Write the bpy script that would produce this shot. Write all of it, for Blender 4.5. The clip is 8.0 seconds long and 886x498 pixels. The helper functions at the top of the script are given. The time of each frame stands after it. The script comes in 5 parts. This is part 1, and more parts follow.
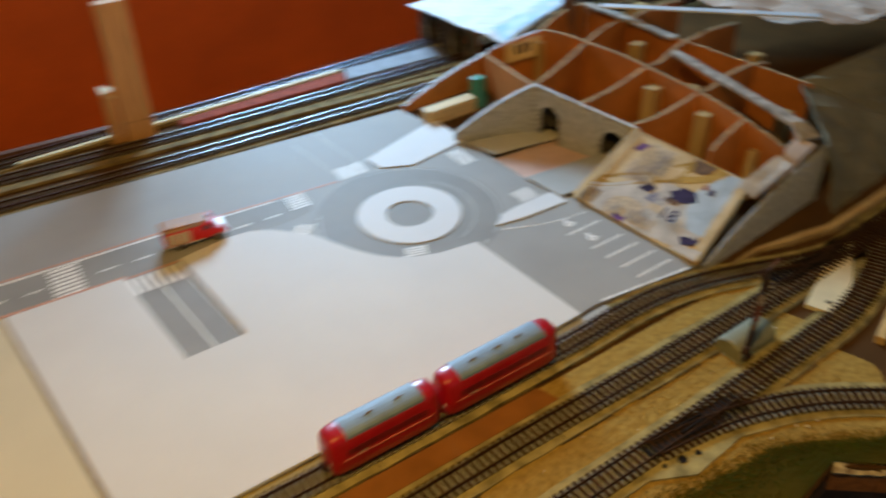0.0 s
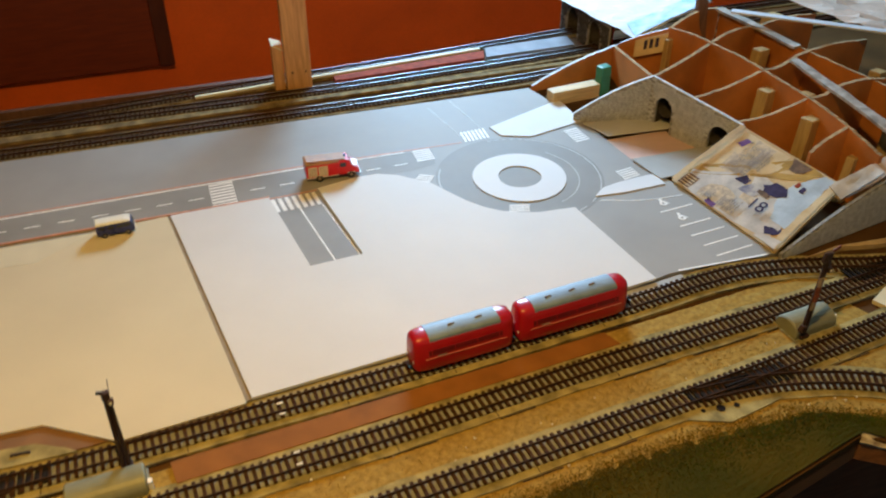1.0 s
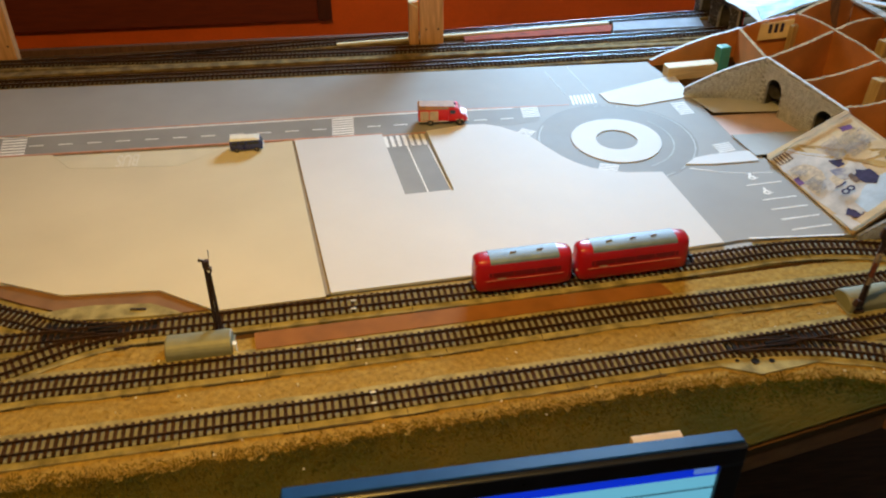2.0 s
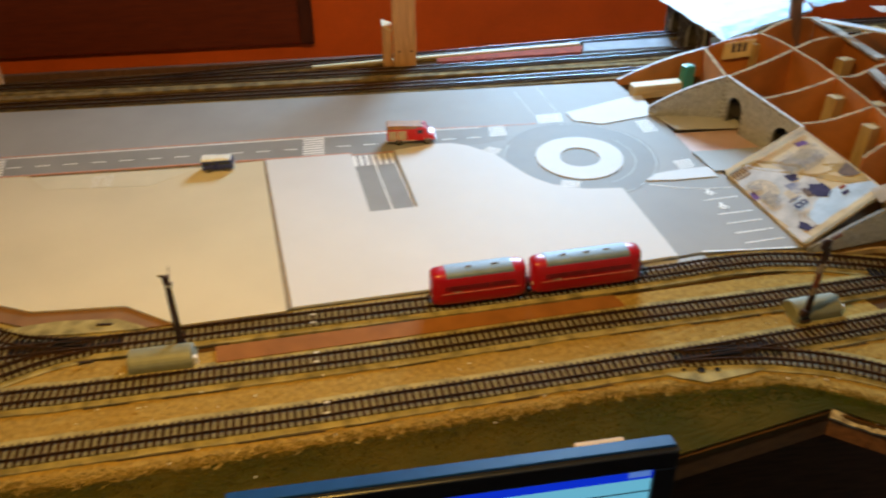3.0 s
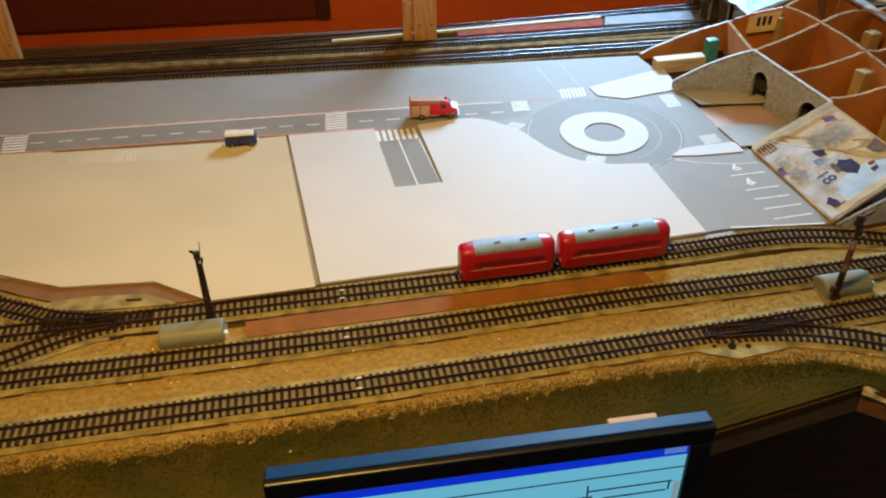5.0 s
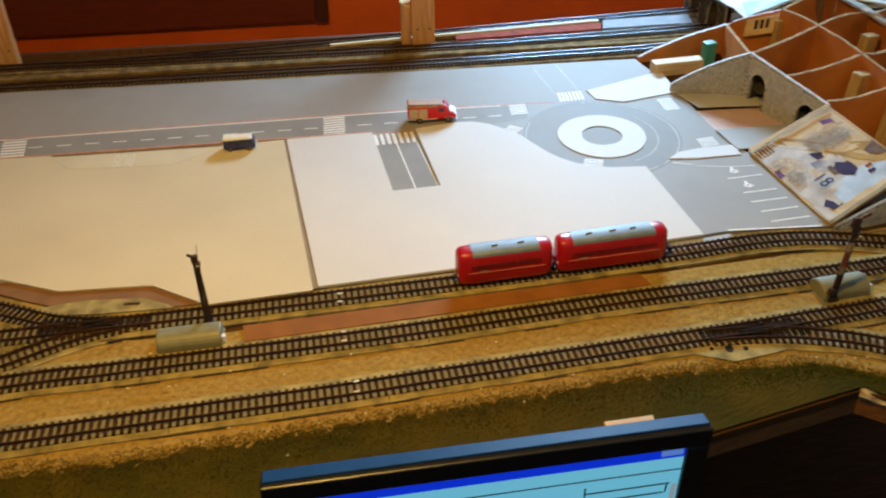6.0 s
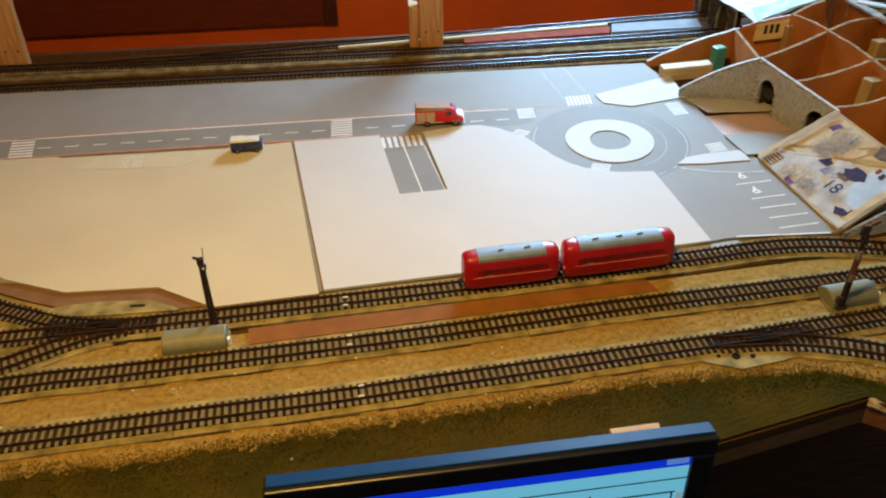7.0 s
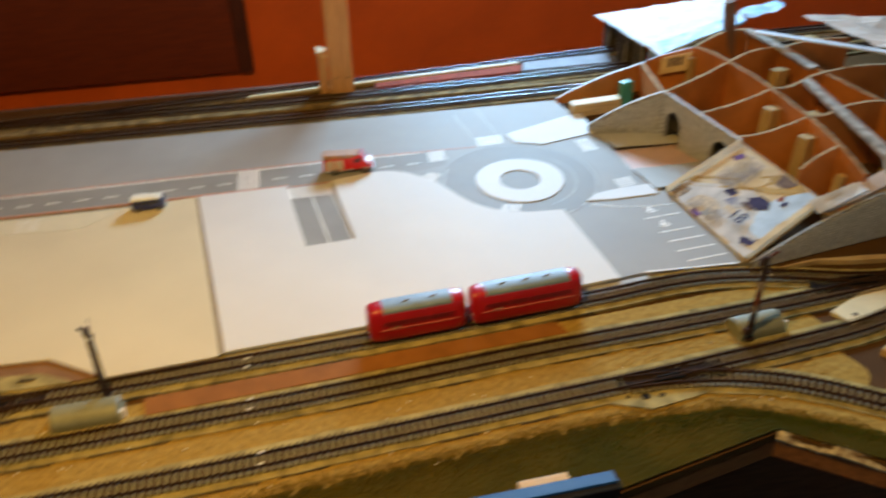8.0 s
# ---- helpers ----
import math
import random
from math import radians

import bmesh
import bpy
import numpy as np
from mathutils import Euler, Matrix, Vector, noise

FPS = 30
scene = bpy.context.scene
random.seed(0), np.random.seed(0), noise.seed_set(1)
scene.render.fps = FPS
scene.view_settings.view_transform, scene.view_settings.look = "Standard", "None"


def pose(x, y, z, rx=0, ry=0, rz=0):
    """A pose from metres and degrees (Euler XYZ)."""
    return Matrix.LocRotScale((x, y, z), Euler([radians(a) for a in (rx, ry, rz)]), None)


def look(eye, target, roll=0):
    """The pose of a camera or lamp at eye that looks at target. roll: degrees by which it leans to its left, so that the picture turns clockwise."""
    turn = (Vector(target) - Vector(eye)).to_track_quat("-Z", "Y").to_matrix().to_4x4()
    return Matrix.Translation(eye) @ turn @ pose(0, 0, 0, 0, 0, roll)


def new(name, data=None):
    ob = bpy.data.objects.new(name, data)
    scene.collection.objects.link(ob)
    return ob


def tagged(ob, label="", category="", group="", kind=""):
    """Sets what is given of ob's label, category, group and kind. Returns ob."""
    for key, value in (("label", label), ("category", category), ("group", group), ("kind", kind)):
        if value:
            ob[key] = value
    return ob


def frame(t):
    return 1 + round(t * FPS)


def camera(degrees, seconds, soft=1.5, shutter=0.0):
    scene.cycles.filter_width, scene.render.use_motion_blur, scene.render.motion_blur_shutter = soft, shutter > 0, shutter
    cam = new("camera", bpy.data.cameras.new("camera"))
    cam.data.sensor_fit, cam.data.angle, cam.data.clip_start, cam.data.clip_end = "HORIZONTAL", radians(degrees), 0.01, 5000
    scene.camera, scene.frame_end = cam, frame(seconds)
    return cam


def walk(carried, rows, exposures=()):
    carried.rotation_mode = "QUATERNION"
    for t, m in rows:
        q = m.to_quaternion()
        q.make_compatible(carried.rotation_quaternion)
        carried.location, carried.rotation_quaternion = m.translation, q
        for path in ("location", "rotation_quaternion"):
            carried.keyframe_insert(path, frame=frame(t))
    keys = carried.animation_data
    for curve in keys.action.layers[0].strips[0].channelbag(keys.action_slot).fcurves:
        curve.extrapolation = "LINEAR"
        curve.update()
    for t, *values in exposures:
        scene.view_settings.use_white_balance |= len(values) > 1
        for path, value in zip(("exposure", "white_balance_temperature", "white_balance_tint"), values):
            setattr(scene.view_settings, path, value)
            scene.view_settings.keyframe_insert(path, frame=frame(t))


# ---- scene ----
cam = camera(54.6, 8.0, 2.1, 0.8)
PATH = [
    (0, (0.008, -0.507, 0.606), (0.819, 0.911, -0.549), -1.5),
    (0.5, (0.0, -0.607, 0.626), (0.526, 0.946, -0.519), -1.2),
    (1, (-0.017, -0.654, 0.629), (0.514, 0.893, -0.521), 0.1),
    (1.5, (-0.015, -0.715, 0.633), (0.33, 0.884, -0.517), 1.5),
    (1.7, (0.011, -0.752, 0.627), (0.202, 0.655, -0.397), 0.4),
    (2.8, (0.077, -0.820, 0.641), (0.218, 0.609, -0.359), -0.5),
    (3, (0.096, -0.824, 0.64), (0.275, 0.816, -0.49), -0.7),
    (3.5, (0.129, -0.824, 0.64), (0.386, 0.799, -0.5), -0.5),
    (4, (0.128, -0.823, 0.642), (0.399, 0.799, -0.496), -0.3),
    (4.5, (0.084, -0.823, 0.64), (0.272, 0.79, -0.527), -1.2),
    (4.7, (0.068, -0.818, 0.640), (0.206, 0.588, -0.392), -0.9),
    (5.8, (0.076, -0.820, 0.640), (0.250, 0.794, -0.531), -1.1),
    (6, (0.073, -0.82, 0.64), (0.233, 0.794, -0.531), -1.1),
    (6.5, (0.07, -0.818, 0.641), (0.209, 0.802, -0.525), -1.0),
    (7, (0.075, -0.816, 0.641), (0.218, 0.802, -0.527), -1.0),
    (7.5, (0.09, -0.81, 0.641), (0.232, 0.819, -0.51), -1.5),
    (8, (0.134, -0.795, 0.641), (0.399, 0.853, -0.461), -1.8),
]
walk(cam, [(t, look(eye, target, roll)) for t, eye, target, roll in PATH], exposures=[(0, -0.36), (0.5, -0.28), (1.0, -0.10), (1.5, 0.0), (3.0, 0.02), (8.0, 0.0)])

# ---------------------------------------------------------------- light
world = bpy.data.worlds.new("sky")
scene.world = world
world.use_nodes = True
wn = world.node_tree.nodes
sky = wn.new("ShaderNodeTexSky")
sky.sky_type, sky.sun_disc = "NISHITA", False
sky.sun_elevation, sky.sun_rotation = radians(35), radians(200)
wn["Background"].inputs["Strength"].default_value = 0.1
world.node_tree.links.new(sky.outputs["Color"], wn["Background"].inputs["Color"])

TABLE_FLOOR = -0.85      # the room's floor below the layout
CEILING = 1.55
WALL_Y = 1.36            # inner face of the wall behind the layout
WIN = (0.39, 1.30, 0.24, 1.06)   # window in that wall: x0, x1, z0, z1


def area_lamp(name, eye, target, sx, sy, watts, colour):
    lamp = bpy.data.lights.new(name, "AREA")
    lamp.shape, lamp.size, lamp.size_y, lamp.energy, lamp.color = "RECTANGLE", sx, sy, watts, colour
    ob = new(name, lamp)
    ob.matrix_world = look(eye, target)
    return ob


area_lamp("window_daylight", (0.77, 1.75, 0.80), (0.25, 0.15, 0.0), 0.68, 0.42, 67.0, (0.43, 0.70, 1.0))
area_lamp("pendant_lamp_light", (-0.04, -0.36, 1.08), (0.0, 0.00, 0), 0.06, 0.06, 11.4, (1.0, 0.585, 0.125))

# ---------------------------------------------------------------- materials
MATS = {}


def mat(name, colour, rough=0.6, metal=0.0, vary=0.12, scale=60.0, bump=0.15, fine=900.0, second=None, spec=0.5, each=0.0, coat=0.0):
    """A surface with blotches at one scale, grain at a finer one, and fine relief."""
    if name in MATS:
        return MATS[name]
    m = bpy.data.materials.new(name)
    m.use_nodes = True
    nt = m.node_tree
    b = nt.nodes["Principled BSDF"]
    tc = nt.nodes.new("ShaderNodeTexCoord")
    big = nt.nodes.new("ShaderNodeTexNoise")
    big.inputs["Scale"].default_value, big.inputs["Detail"].default_value = scale, 5
    small = nt.nodes.new("ShaderNodeTexNoise")
    small.inputs["Scale"].default_value, small.inputs["Detail"].default_value = fine, 3
    for n in (big, small):
        nt.links.new(tc.outputs["Object"], n.inputs["Vector"])
    ramp = nt.nodes.new("ShaderNodeValToRGB")
    c2 = second or tuple(max(0.0, c * (1 - 2.2 * vary)) for c in colour)
    c1 = tuple(min(1.0, c * (1 + vary)) for c in colour)
    ramp.color_ramp.elements[0].position, ramp.color_ramp.elements[1].position = 0.32, 0.66
    ramp.color_ramp.elements[0].color, ramp.color_ramp.elements[1].color = (*c2, 1), (*c1, 1)
    nt.links.new(big.outputs["Fac"], ramp.inputs["Fac"])
    mix = nt.nodes.new("ShaderNodeMix")
    mix.data_type, mix.blend_type = "RGBA", "MULTIPLY"
    mix.inputs["Factor"].default_value = 1.0
    grain = nt.nodes.new("ShaderNodeMapRange")
    grain.inputs["To Min"].default_value, grain.inputs["To Max"].default_value = 1 - vary, 1 + vary
    nt.links.new(small.outputs["Fac"], grain.inputs["Value"])
    nt.links.new(ramp.outputs["Color"], mix.inputs[6])
    nt.links.new(grain.outputs["Result"], mix.inputs[7])
    out = mix.outputs[2]
    if each:
        info = nt.nodes.new("ShaderNodeObjectInfo")
        hsv = nt.nodes.new("ShaderNodeHueSaturation")
        span = nt.nodes.new("ShaderNodeMapRange")
        span.inputs["To Min"].default_value, span.inputs["To Max"].default_value = 1 - each, 1 + each
        nt.links.new(info.outputs["Random"], span.inputs["Value"])
        nt.links.new(span.outputs["Result"], hsv.inputs["Value"])
        nt.links.new(out, hsv.inputs["Color"])
        out = hsv.outputs["Color"]
    nt.links.new(out, b.inputs["Base Color"])
    rr = nt.nodes.new("ShaderNodeMapRange")
    rr.inputs["To Min"].default_value, rr.inputs["To Max"].default_value = max(0.02, rough - 0.08), min(1, rough + 0.08)
    nt.links.new(big.outputs["Fac"], rr.inputs["Value"])
    nt.links.new(rr.outputs["Result"], b.inputs["Roughness"])
    b.inputs["Metallic"].default_value = metal
    b.inputs["Specular IOR Level"].default_value = spec
    b.inputs["Coat Weight"].default_value = coat
    if bump:
        bp = nt.nodes.new("ShaderNodeBump")
        bp.inputs["Strength"].default_value, bp.inputs["Distance"].default_value = bump, 0.0006
        nt.links.new(small.outputs["Fac"], bp.inputs["Height"])
        nt.links.new(bp.outputs["Normal"], b.inputs["Normal"])
    MATS[name] = m
    return m


def wood(name, colour, dark, along=(1, 12, 12), rough=0.6, scale=14.0):
    """Timber: streaks along one axis."""
    m = mat(name, colour, rough, second=dark, scale=scale, fine=300, vary=0.1, bump=0.25)
    nt = m.node_tree
    mp = nt.nodes.new("ShaderNodeMapping")
    mp.inputs["Scale"].default_value = along
    tc = next(n for n in nt.nodes if n.type == "TEX_COORD")
    nt.links.new(tc.outputs["Object"], mp.inputs["Vector"])
    for n in nt.nodes:
        if n.type == "TEX_NOISE":
            nt.links.new(mp.outputs["Vector"], n.inputs["Vector"])
    return m


def glow(name, colour, strength):
    m = bpy.data.materials.new(name)
    m.use_nodes = True
    b = m.node_tree.nodes["Principled BSDF"]
    b.inputs["Base Color"].default_value = (*[c * 0.1 for c in colour], 1)
    b.inputs["Emission Color"].default_value = (*colour, 1)
    b.inputs["Emission Strength"].default_value = strength
    b.inputs["Roughness"].default_value = 0.25
    return m


M_WALL = mat("orange_paint", (0.86, 0.135, 0.008), 0.55, vary=0.07, scale=5, fine=160, bump=0.2)
M_PLASTER = mat("pale_plaster", (0.62, 0.55, 0.45), 0.8, vary=0.05, scale=4, fine=120)
M_FLOOR = wood("floor_boards", (0.12, 0.055, 0.025), (0.07, 0.03, 0.012), (1, 9, 9), 0.75)
M_BOARD = mat("hardboard", (0.090, 0.043, 0.012), 0.75, spec=0.1, vary=0.10, scale=14, fine=700, bump=0.1)
M_RIB = mat("rib_hardboard", (0.50, 0.175, 0.038), 0.5, vary=0.12, scale=18, fine=500, bump=0.1)
M_RIBEDGE = mat("rib_edge", (0.40, 0.27, 0.14), 0.9, spec=0.1, vary=0.2, scale=90, fine=900, bump=0.5)
M_FOAM = mat("foam_edge", (0.66, 0.66, 0.64), 0.7, vary=0.15, scale=120, fine=900, bump=0.5)
M_CARD = mat("cream_card", (0.64, 0.565, 0.39), 0.60, vary=0.03, scale=7, fine=500, bump=0.05, spec=0.14)
M_CARDWHITE = mat("pale_card", (0.665, 0.655, 0.63), 0.60, vary=0.025, scale=7, fine=500, bump=0.05, spec=0.14)
M_JOINTSHADE = mat("card_joint_shade", (0.30, 0.25, 0.18), 0.85, spec=0.1, vary=0.08, scale=50, fine=600)
M_WHITECARD = mat("white_card", (0.70, 0.70, 0.69), 0.6, vary=0.02, scale=12, fine=600, bump=0.05, spec=0.14)
M_GREY = mat("grey_print", (0.350, 0.338, 0.312), 0.55, vary=0.04, scale=9, fine=1200, bump=0.04, spec=0.11)
M_ROAD = mat("road_print", (0.290, 0.280, 0.255), 0.55, vary=0.05, scale=14, fine=1500, bump=0.04, spec=0.11)
M_LIGHTGREY = mat("pale_road_print", (0.40, 0.40, 0.375), 0.55, vary=0.04, scale=14, fine=1500, bump=0.04, spec=0.18)
M_WHITE = mat("white_marking", (0.86, 0.84, 0.79), 0.55, vary=0.04, scale=80, fine=1500, bump=0.02, spec=0.18)
M_FAINT = mat("faint_marking", (0.52, 0.51, 0.48), 0.55, vary=0.08, scale=80, fine=1500, bump=0.02, spec=0.18)
M_RED = mat("red_line", (0.60, 0.30, 0.21), 0.55, vary=0.10, scale=80, fine=1500, bump=0.02, spec=0.18)
M_CORK = mat("cork_bed", (0.335, 0.27, 0.105), 0.85, spec=0.1, vary=0.22, scale=55, fine=900, bump=0.5)
M_GREYBED = mat("grey_underlay", (0.255, 0.25, 0.185), 0.8, spec=0.1, vary=0.08, scale=60, fine=900, bump=0.2)
M_DARKBED = mat("dark_underlay", (0.15, 0.128, 0.085), 0.85, spec=0.1, vary=0.12, scale=60, fine=900, bump=0.2)
# For cut joints in the cork and the painted shade under its edge.
M_JOINTGAP = mat("dark_joint_and_gap_shade", (0.05, 0.030, 0.012), 0.9, vary=0.2, scale=200, fine=900, bump=0.2)
M_SLEEPER = mat("sleeper_plastic", (0.058, 0.028, 0.014), 0.8, spec=0.06, vary=0.25, scale=200, fine=1500, bump=0.2, each=0.25)
M_FROG = mat("frog_black", (0.016, 0.013, 0.011), 0.85, spec=0.1, vary=0.3, scale=200, fine=1500, bump=0.3)
M_OLDCORK = mat("old_cork", (0.24, 0.170, 0.070), 0.85, spec=0.1, vary=0.25, scale=60, fine=900, bump=0.5, second=(0.13, 0.09, 0.04))
M_RAIL = mat("rail_steel", (0.060, 0.032, 0.018), 0.7, 0.0, spec=0.07, vary=0.2, scale=120, fine=1500, bump=0.1)
M_SHINE = mat("polished_rail", (0.36, 0.37, 0.40), 0.34, 1.0, vary=0.08, scale=120, fine=1500, bump=0.05)
M_BUSRED = mat("bus_red", (0.42, 0.004, 0.013), 0.32, vary=0.06, scale=40, fine=700, bump=0.03, coat=0.2)
M_BUSDARK = mat("bus_window_band", (0.15, 0.006, 0.010), 0.30, vary=0.1, scale=80, fine=700, bump=0.0)
M_ROOF = mat("roof_grey", (0.19, 0.265, 0.35), 0.5, vary=0.08, scale=60, fine=900, bump=0.05)
M_BLACK = mat("black_plastic", (0.014, 0.013, 0.013), 0.35, vary=0.1, scale=50, fine=900, bump=0.05)
M_IRON = mat("dark_mast", (0.040, 0.018, 0.012), 0.5, vary=0.2, scale=200, fine=1500, bump=0.2)
M_BANDRED = mat("band_red", (0.16, 0.040, 0.018), 0.6, vary=0.2, scale=200, fine=1500, bump=0.2)
M_BANDGREY = mat("band_grey", (0.24, 0.19, 0.14), 0.6, vary=0.2, scale=200, fine=1500, bump=0.2)
M_TRUCKRED = mat("truck_red", (0.62, 0.008, 0.010), 0.4, vary=0.05, scale=80, fine=900, bump=0.02)
M_SHUTTER = mat("beige_shutter", (0.60, 0.49, 0.32), 0.45, vary=0.08, scale=90, fine=900, bump=0.05)
M_TANROOF = mat("tan_roof", (0.40, 0.21, 0.09), 0.6, vary=0.1, scale=90, fine=900, bump=0.2)
M_NAVY = mat("navy_paint", (0.016, 0.028, 0.16), 0.28, vary=0.06, scale=90, fine=900, bump=0.02, coat=0.3)
M_IVORY = mat("ivory_paint", (0.84, 0.84, 0.74), 0.35, vary=0.04, scale=90, fine=900, bump=0.02)
M_GLASS = mat("tinted_glazing", (0.03, 0.035, 0.04), 0.08, vary=0.05, scale=40, fine=400, bump=0.0)
M_CHROME = mat("chrome", (0.7, 0.7, 0.7), 0.15, 1.0, vary=0.05, scale=90, fine=900, bump=0.0)
M_BOXGREEN = mat("grey_green_plastic", (0.235, 0.235, 0.150), 0.45, vary=0.07, scale=60, fine=900, bump=0.05)
M_PINE = wood("pine", (0.46, 0.32, 0.13), (0.37, 0.24, 0.09), (14, 14, 1.2), 0.55)
M_PINEX = wood("pine_lengthwise", (0.62, 0.42, 0.17), (0.50, 0.32, 0.11), (1.2, 14, 14), 0.55)
M_POST = wood("post_timber", (0.62, 0.33, 0.13), (0.44, 0.21, 0.07), (14, 14, 1.2), 0.5)
M_FASCIA = wood("front_fascia", (0.23, 0.095, 0.028), (0.15, 0.058, 0.016), (1.2, 14, 14), 0.5)
M_WALLPANEL = wood("dark_red_panel", (0.20, 0.031, 0.006), (0.165, 0.024, 0.005), (1.2, 10, 10), 0.6)
M_WALLSTRIP = wood("dark_end_strip", (0.10, 0.020, 0.006), (0.07, 0.013, 0.004), (10, 10, 1.2), 0.6)
M_GREEN = mat("green_plastic", (0.045, 0.25, 0.17), 0.35, vary=0.05, scale=60, fine=900, bump=0.05)
M_STONE = mat("moulded_stone", (0.30, 0.29, 0.265), 0.8, vary=0.15, scale=160, fine=1100, bump=0.6)
M_STONEPIECE = mat("stone_block", (0.50, 0.505, 0.49), 0.8, spec=0.2, vary=0.10, scale=120, fine=1100, bump=0.4, each=0.12)
M_DARKSTONE = mat("dark_stone_block", (0.075, 0.070, 0.066), 0.8, spec=0.2, vary=0.2, scale=120, fine=1100, bump=0.4)
# Near black, to hold the shade deep inside an arch.
M_ARCHSHADE = mat("arch_shade", (0.016, 0.012, 0.010), 0.9, vary=0.2, scale=60, fine=600)
M_PAPER = mat("newsprint", (0.52, 0.385, 0.19), 0.65, spec=0.2, vary=0.12, scale=26, fine=300, bump=0.3, second=(0.42, 0.28, 0.12))
M_PAPERBLUE = mat("blue_newsprint", (0.42, 0.50, 0.56), 0.5, vary=0.1, scale=40, fine=300, bump=0.3)
M_PAPERWHITE = mat("white_newsprint", (0.52, 0.48, 0.42), 0.6, spec=0.2, vary=0.14, scale=34, fine=300, bump=0.3)
M_PAPEROCHRE = mat("ochre_newsprint", (0.42, 0.255, 0.050), 0.65, spec=0.15, vary=0.16, scale=40, fine=300, bump=0.3)
M_INK = mat("navy_ink", (0.048, 0.036, 0.085), 0.75, spec=0.1, vary=0.15, scale=90, fine=700, bump=0.1)
M_INKGREY = mat("grey_ink", (0.38, 0.32, 0.26), 0.7, spec=0.15, vary=0.2, scale=120, fine=700, bump=0.1)
M_INKBROWN = mat("brown_ink", (0.16, 0.095, 0.05), 0.7, spec=0.15, vary=0.2, scale=90, fine=700, bump=0.1)
M_SHEET = mat("white_paper", (0.66, 0.68, 0.69), 0.6, spec=0.2, vary=0.03, scale=12, fine=300, bump=0.2)
M_SHEETBLUE = mat("pale_blue_print", (0.20, 0.40, 0.56), 0.6, spec=0.2, vary=0.25, scale=30, fine=300, bump=0.2, second=(0.62, 0.65, 0.66))
M_PINKPAPER = mat("pinkish_kraft", (0.52, 0.40, 0.31), 0.7, vary=0.1, scale=20, fine=300, bump=0.4)
M_CAPPING = mat("grey_capping", (0.40, 0.35, 0.29), 0.8, spec=0.15, vary=0.2, scale=60, fine=400, bump=0.5)
M_OLIVE = mat("olive_paper_shell", (0.20, 0.175, 0.105), 0.7, vary=0.15, scale=20, fine=400, bump=0.4)
M_ALU = mat("aluminium", (0.66, 0.70, 0.72), 0.45, 0.25, vary=0.05, scale=20, fine=700, bump=0.05)
M_RUST = mat("rust_red", (0.30, 0.055, 0.025), 0.8, spec=0.1, vary=0.15, scale=60, fine=700, bump=0.2)
M_RUSTLIT = mat("red_board", (0.60, 0.05, 0.025), 0.6, vary=0.2, scale=50, fine=700, bump=0.2)
M_DARKWOOD = wood("dark_stick", (0.16, 0.075, 0.04), (0.09, 0.04, 0.02), (14, 14, 1.2), 0.6)
M_DESK = mat("dark_desk", (0.020, 0.012, 0.008), 0.85, spec=0.08, vary=0.2, scale=20, fine=300, bump=0.1)
M_STICK = wood("grey_brown_stick", (0.22, 0.12, 0.075), (0.13, 0.07, 0.045), (14, 14, 1.2), 0.7)
M_BEZEL = mat("bezel", (0.012, 0.012, 0.014), 0.3, vary=0.08, scale=60, fine=900, bump=0.08)
# Blue base colour stands for the window's reflection on black plastic.
M_TOPSHEEN = mat("bezel_top_sheen", (0.008, 0.050, 0.17), 0.45, spec=0.12, vary=0.05, scale=60, fine=900, bump=0.02)
M_SAND = mat("sand_ballast", (0.345, 0.222, 0.050), 0.9, vary=0.16, scale=150, fine=760, bump=0.4, second=(0.265, 0.162, 0.032), spec=0.1)
M_GRASS = mat("grass_mat", (0.060, 0.040, 0.003), 0.95, vary=0.18, scale=11, fine=620, bump=0.8, second=(0.036, 0.033, 0.002), spec=0.05)
M_FIBRE = mat("grass_fibre", (0.080, 0.053, 0.004), 0.95, vary=0.2, scale=30, fine=900, bump=0.0, second=(0.052, 0.040, 0.003), spec=0.1)
M_FIBREEDGE = mat("straw_grass_fibre", (0.165, 0.104, 0.016), 0.95, vary=0.2, scale=60, fine=900, bump=0.0, second=(0.105, 0.070, 0.009), spec=0.05)
M_FIBREGREEN = mat("green_grass_fibre", (0.052, 0.064, 0.004), 0.95, vary=0.2, scale=30, fine=900, bump=0.0, second=(0.034, 0.043, 0.003), spec=0.1)
M_GRAIN = mat("sand_grain", (0.33, 0.215, 0.050), 0.9, spec=0.1, vary=0.1, scale=200, fine=900, bump=0.0)
gn = M_GRAIN.node_tree
geo, hue, span = gn.nodes.new("ShaderNodeNewGeometry"), gn.nodes.new("ShaderNodeHueSaturation"), gn.nodes.new("ShaderNodeMapRange")
span.inputs["To Min"].default_value, span.inputs["To Max"].default_value = 0.84, 1.22
gn.links.new(geo.outputs["Random Per Island"], span.inputs["Value"])
gn.links.new(span.outputs["Result"], hue.inputs["Value"])
base_in = gn.nodes["Principled BSDF"].inputs["Base Color"]
gn.links.new(base_in.links[0].from_socket, hue.inputs["Color"])
gn.links.new(hue.outputs["Color"], base_in)
M_PLASTICWHITE = mat("cream_plastic", (0.70, 0.60, 0.37), 0.6, spec=0.2, vary=0.04, scale=40, fine=700, bump=0.05)
# Near white, so sparkles and glints show as plain colour.
M_GLINT = mat("bright_white", (0.95, 0.92, 0.84), 0.2, vary=0.02, scale=90, fine=900, bump=0.0)

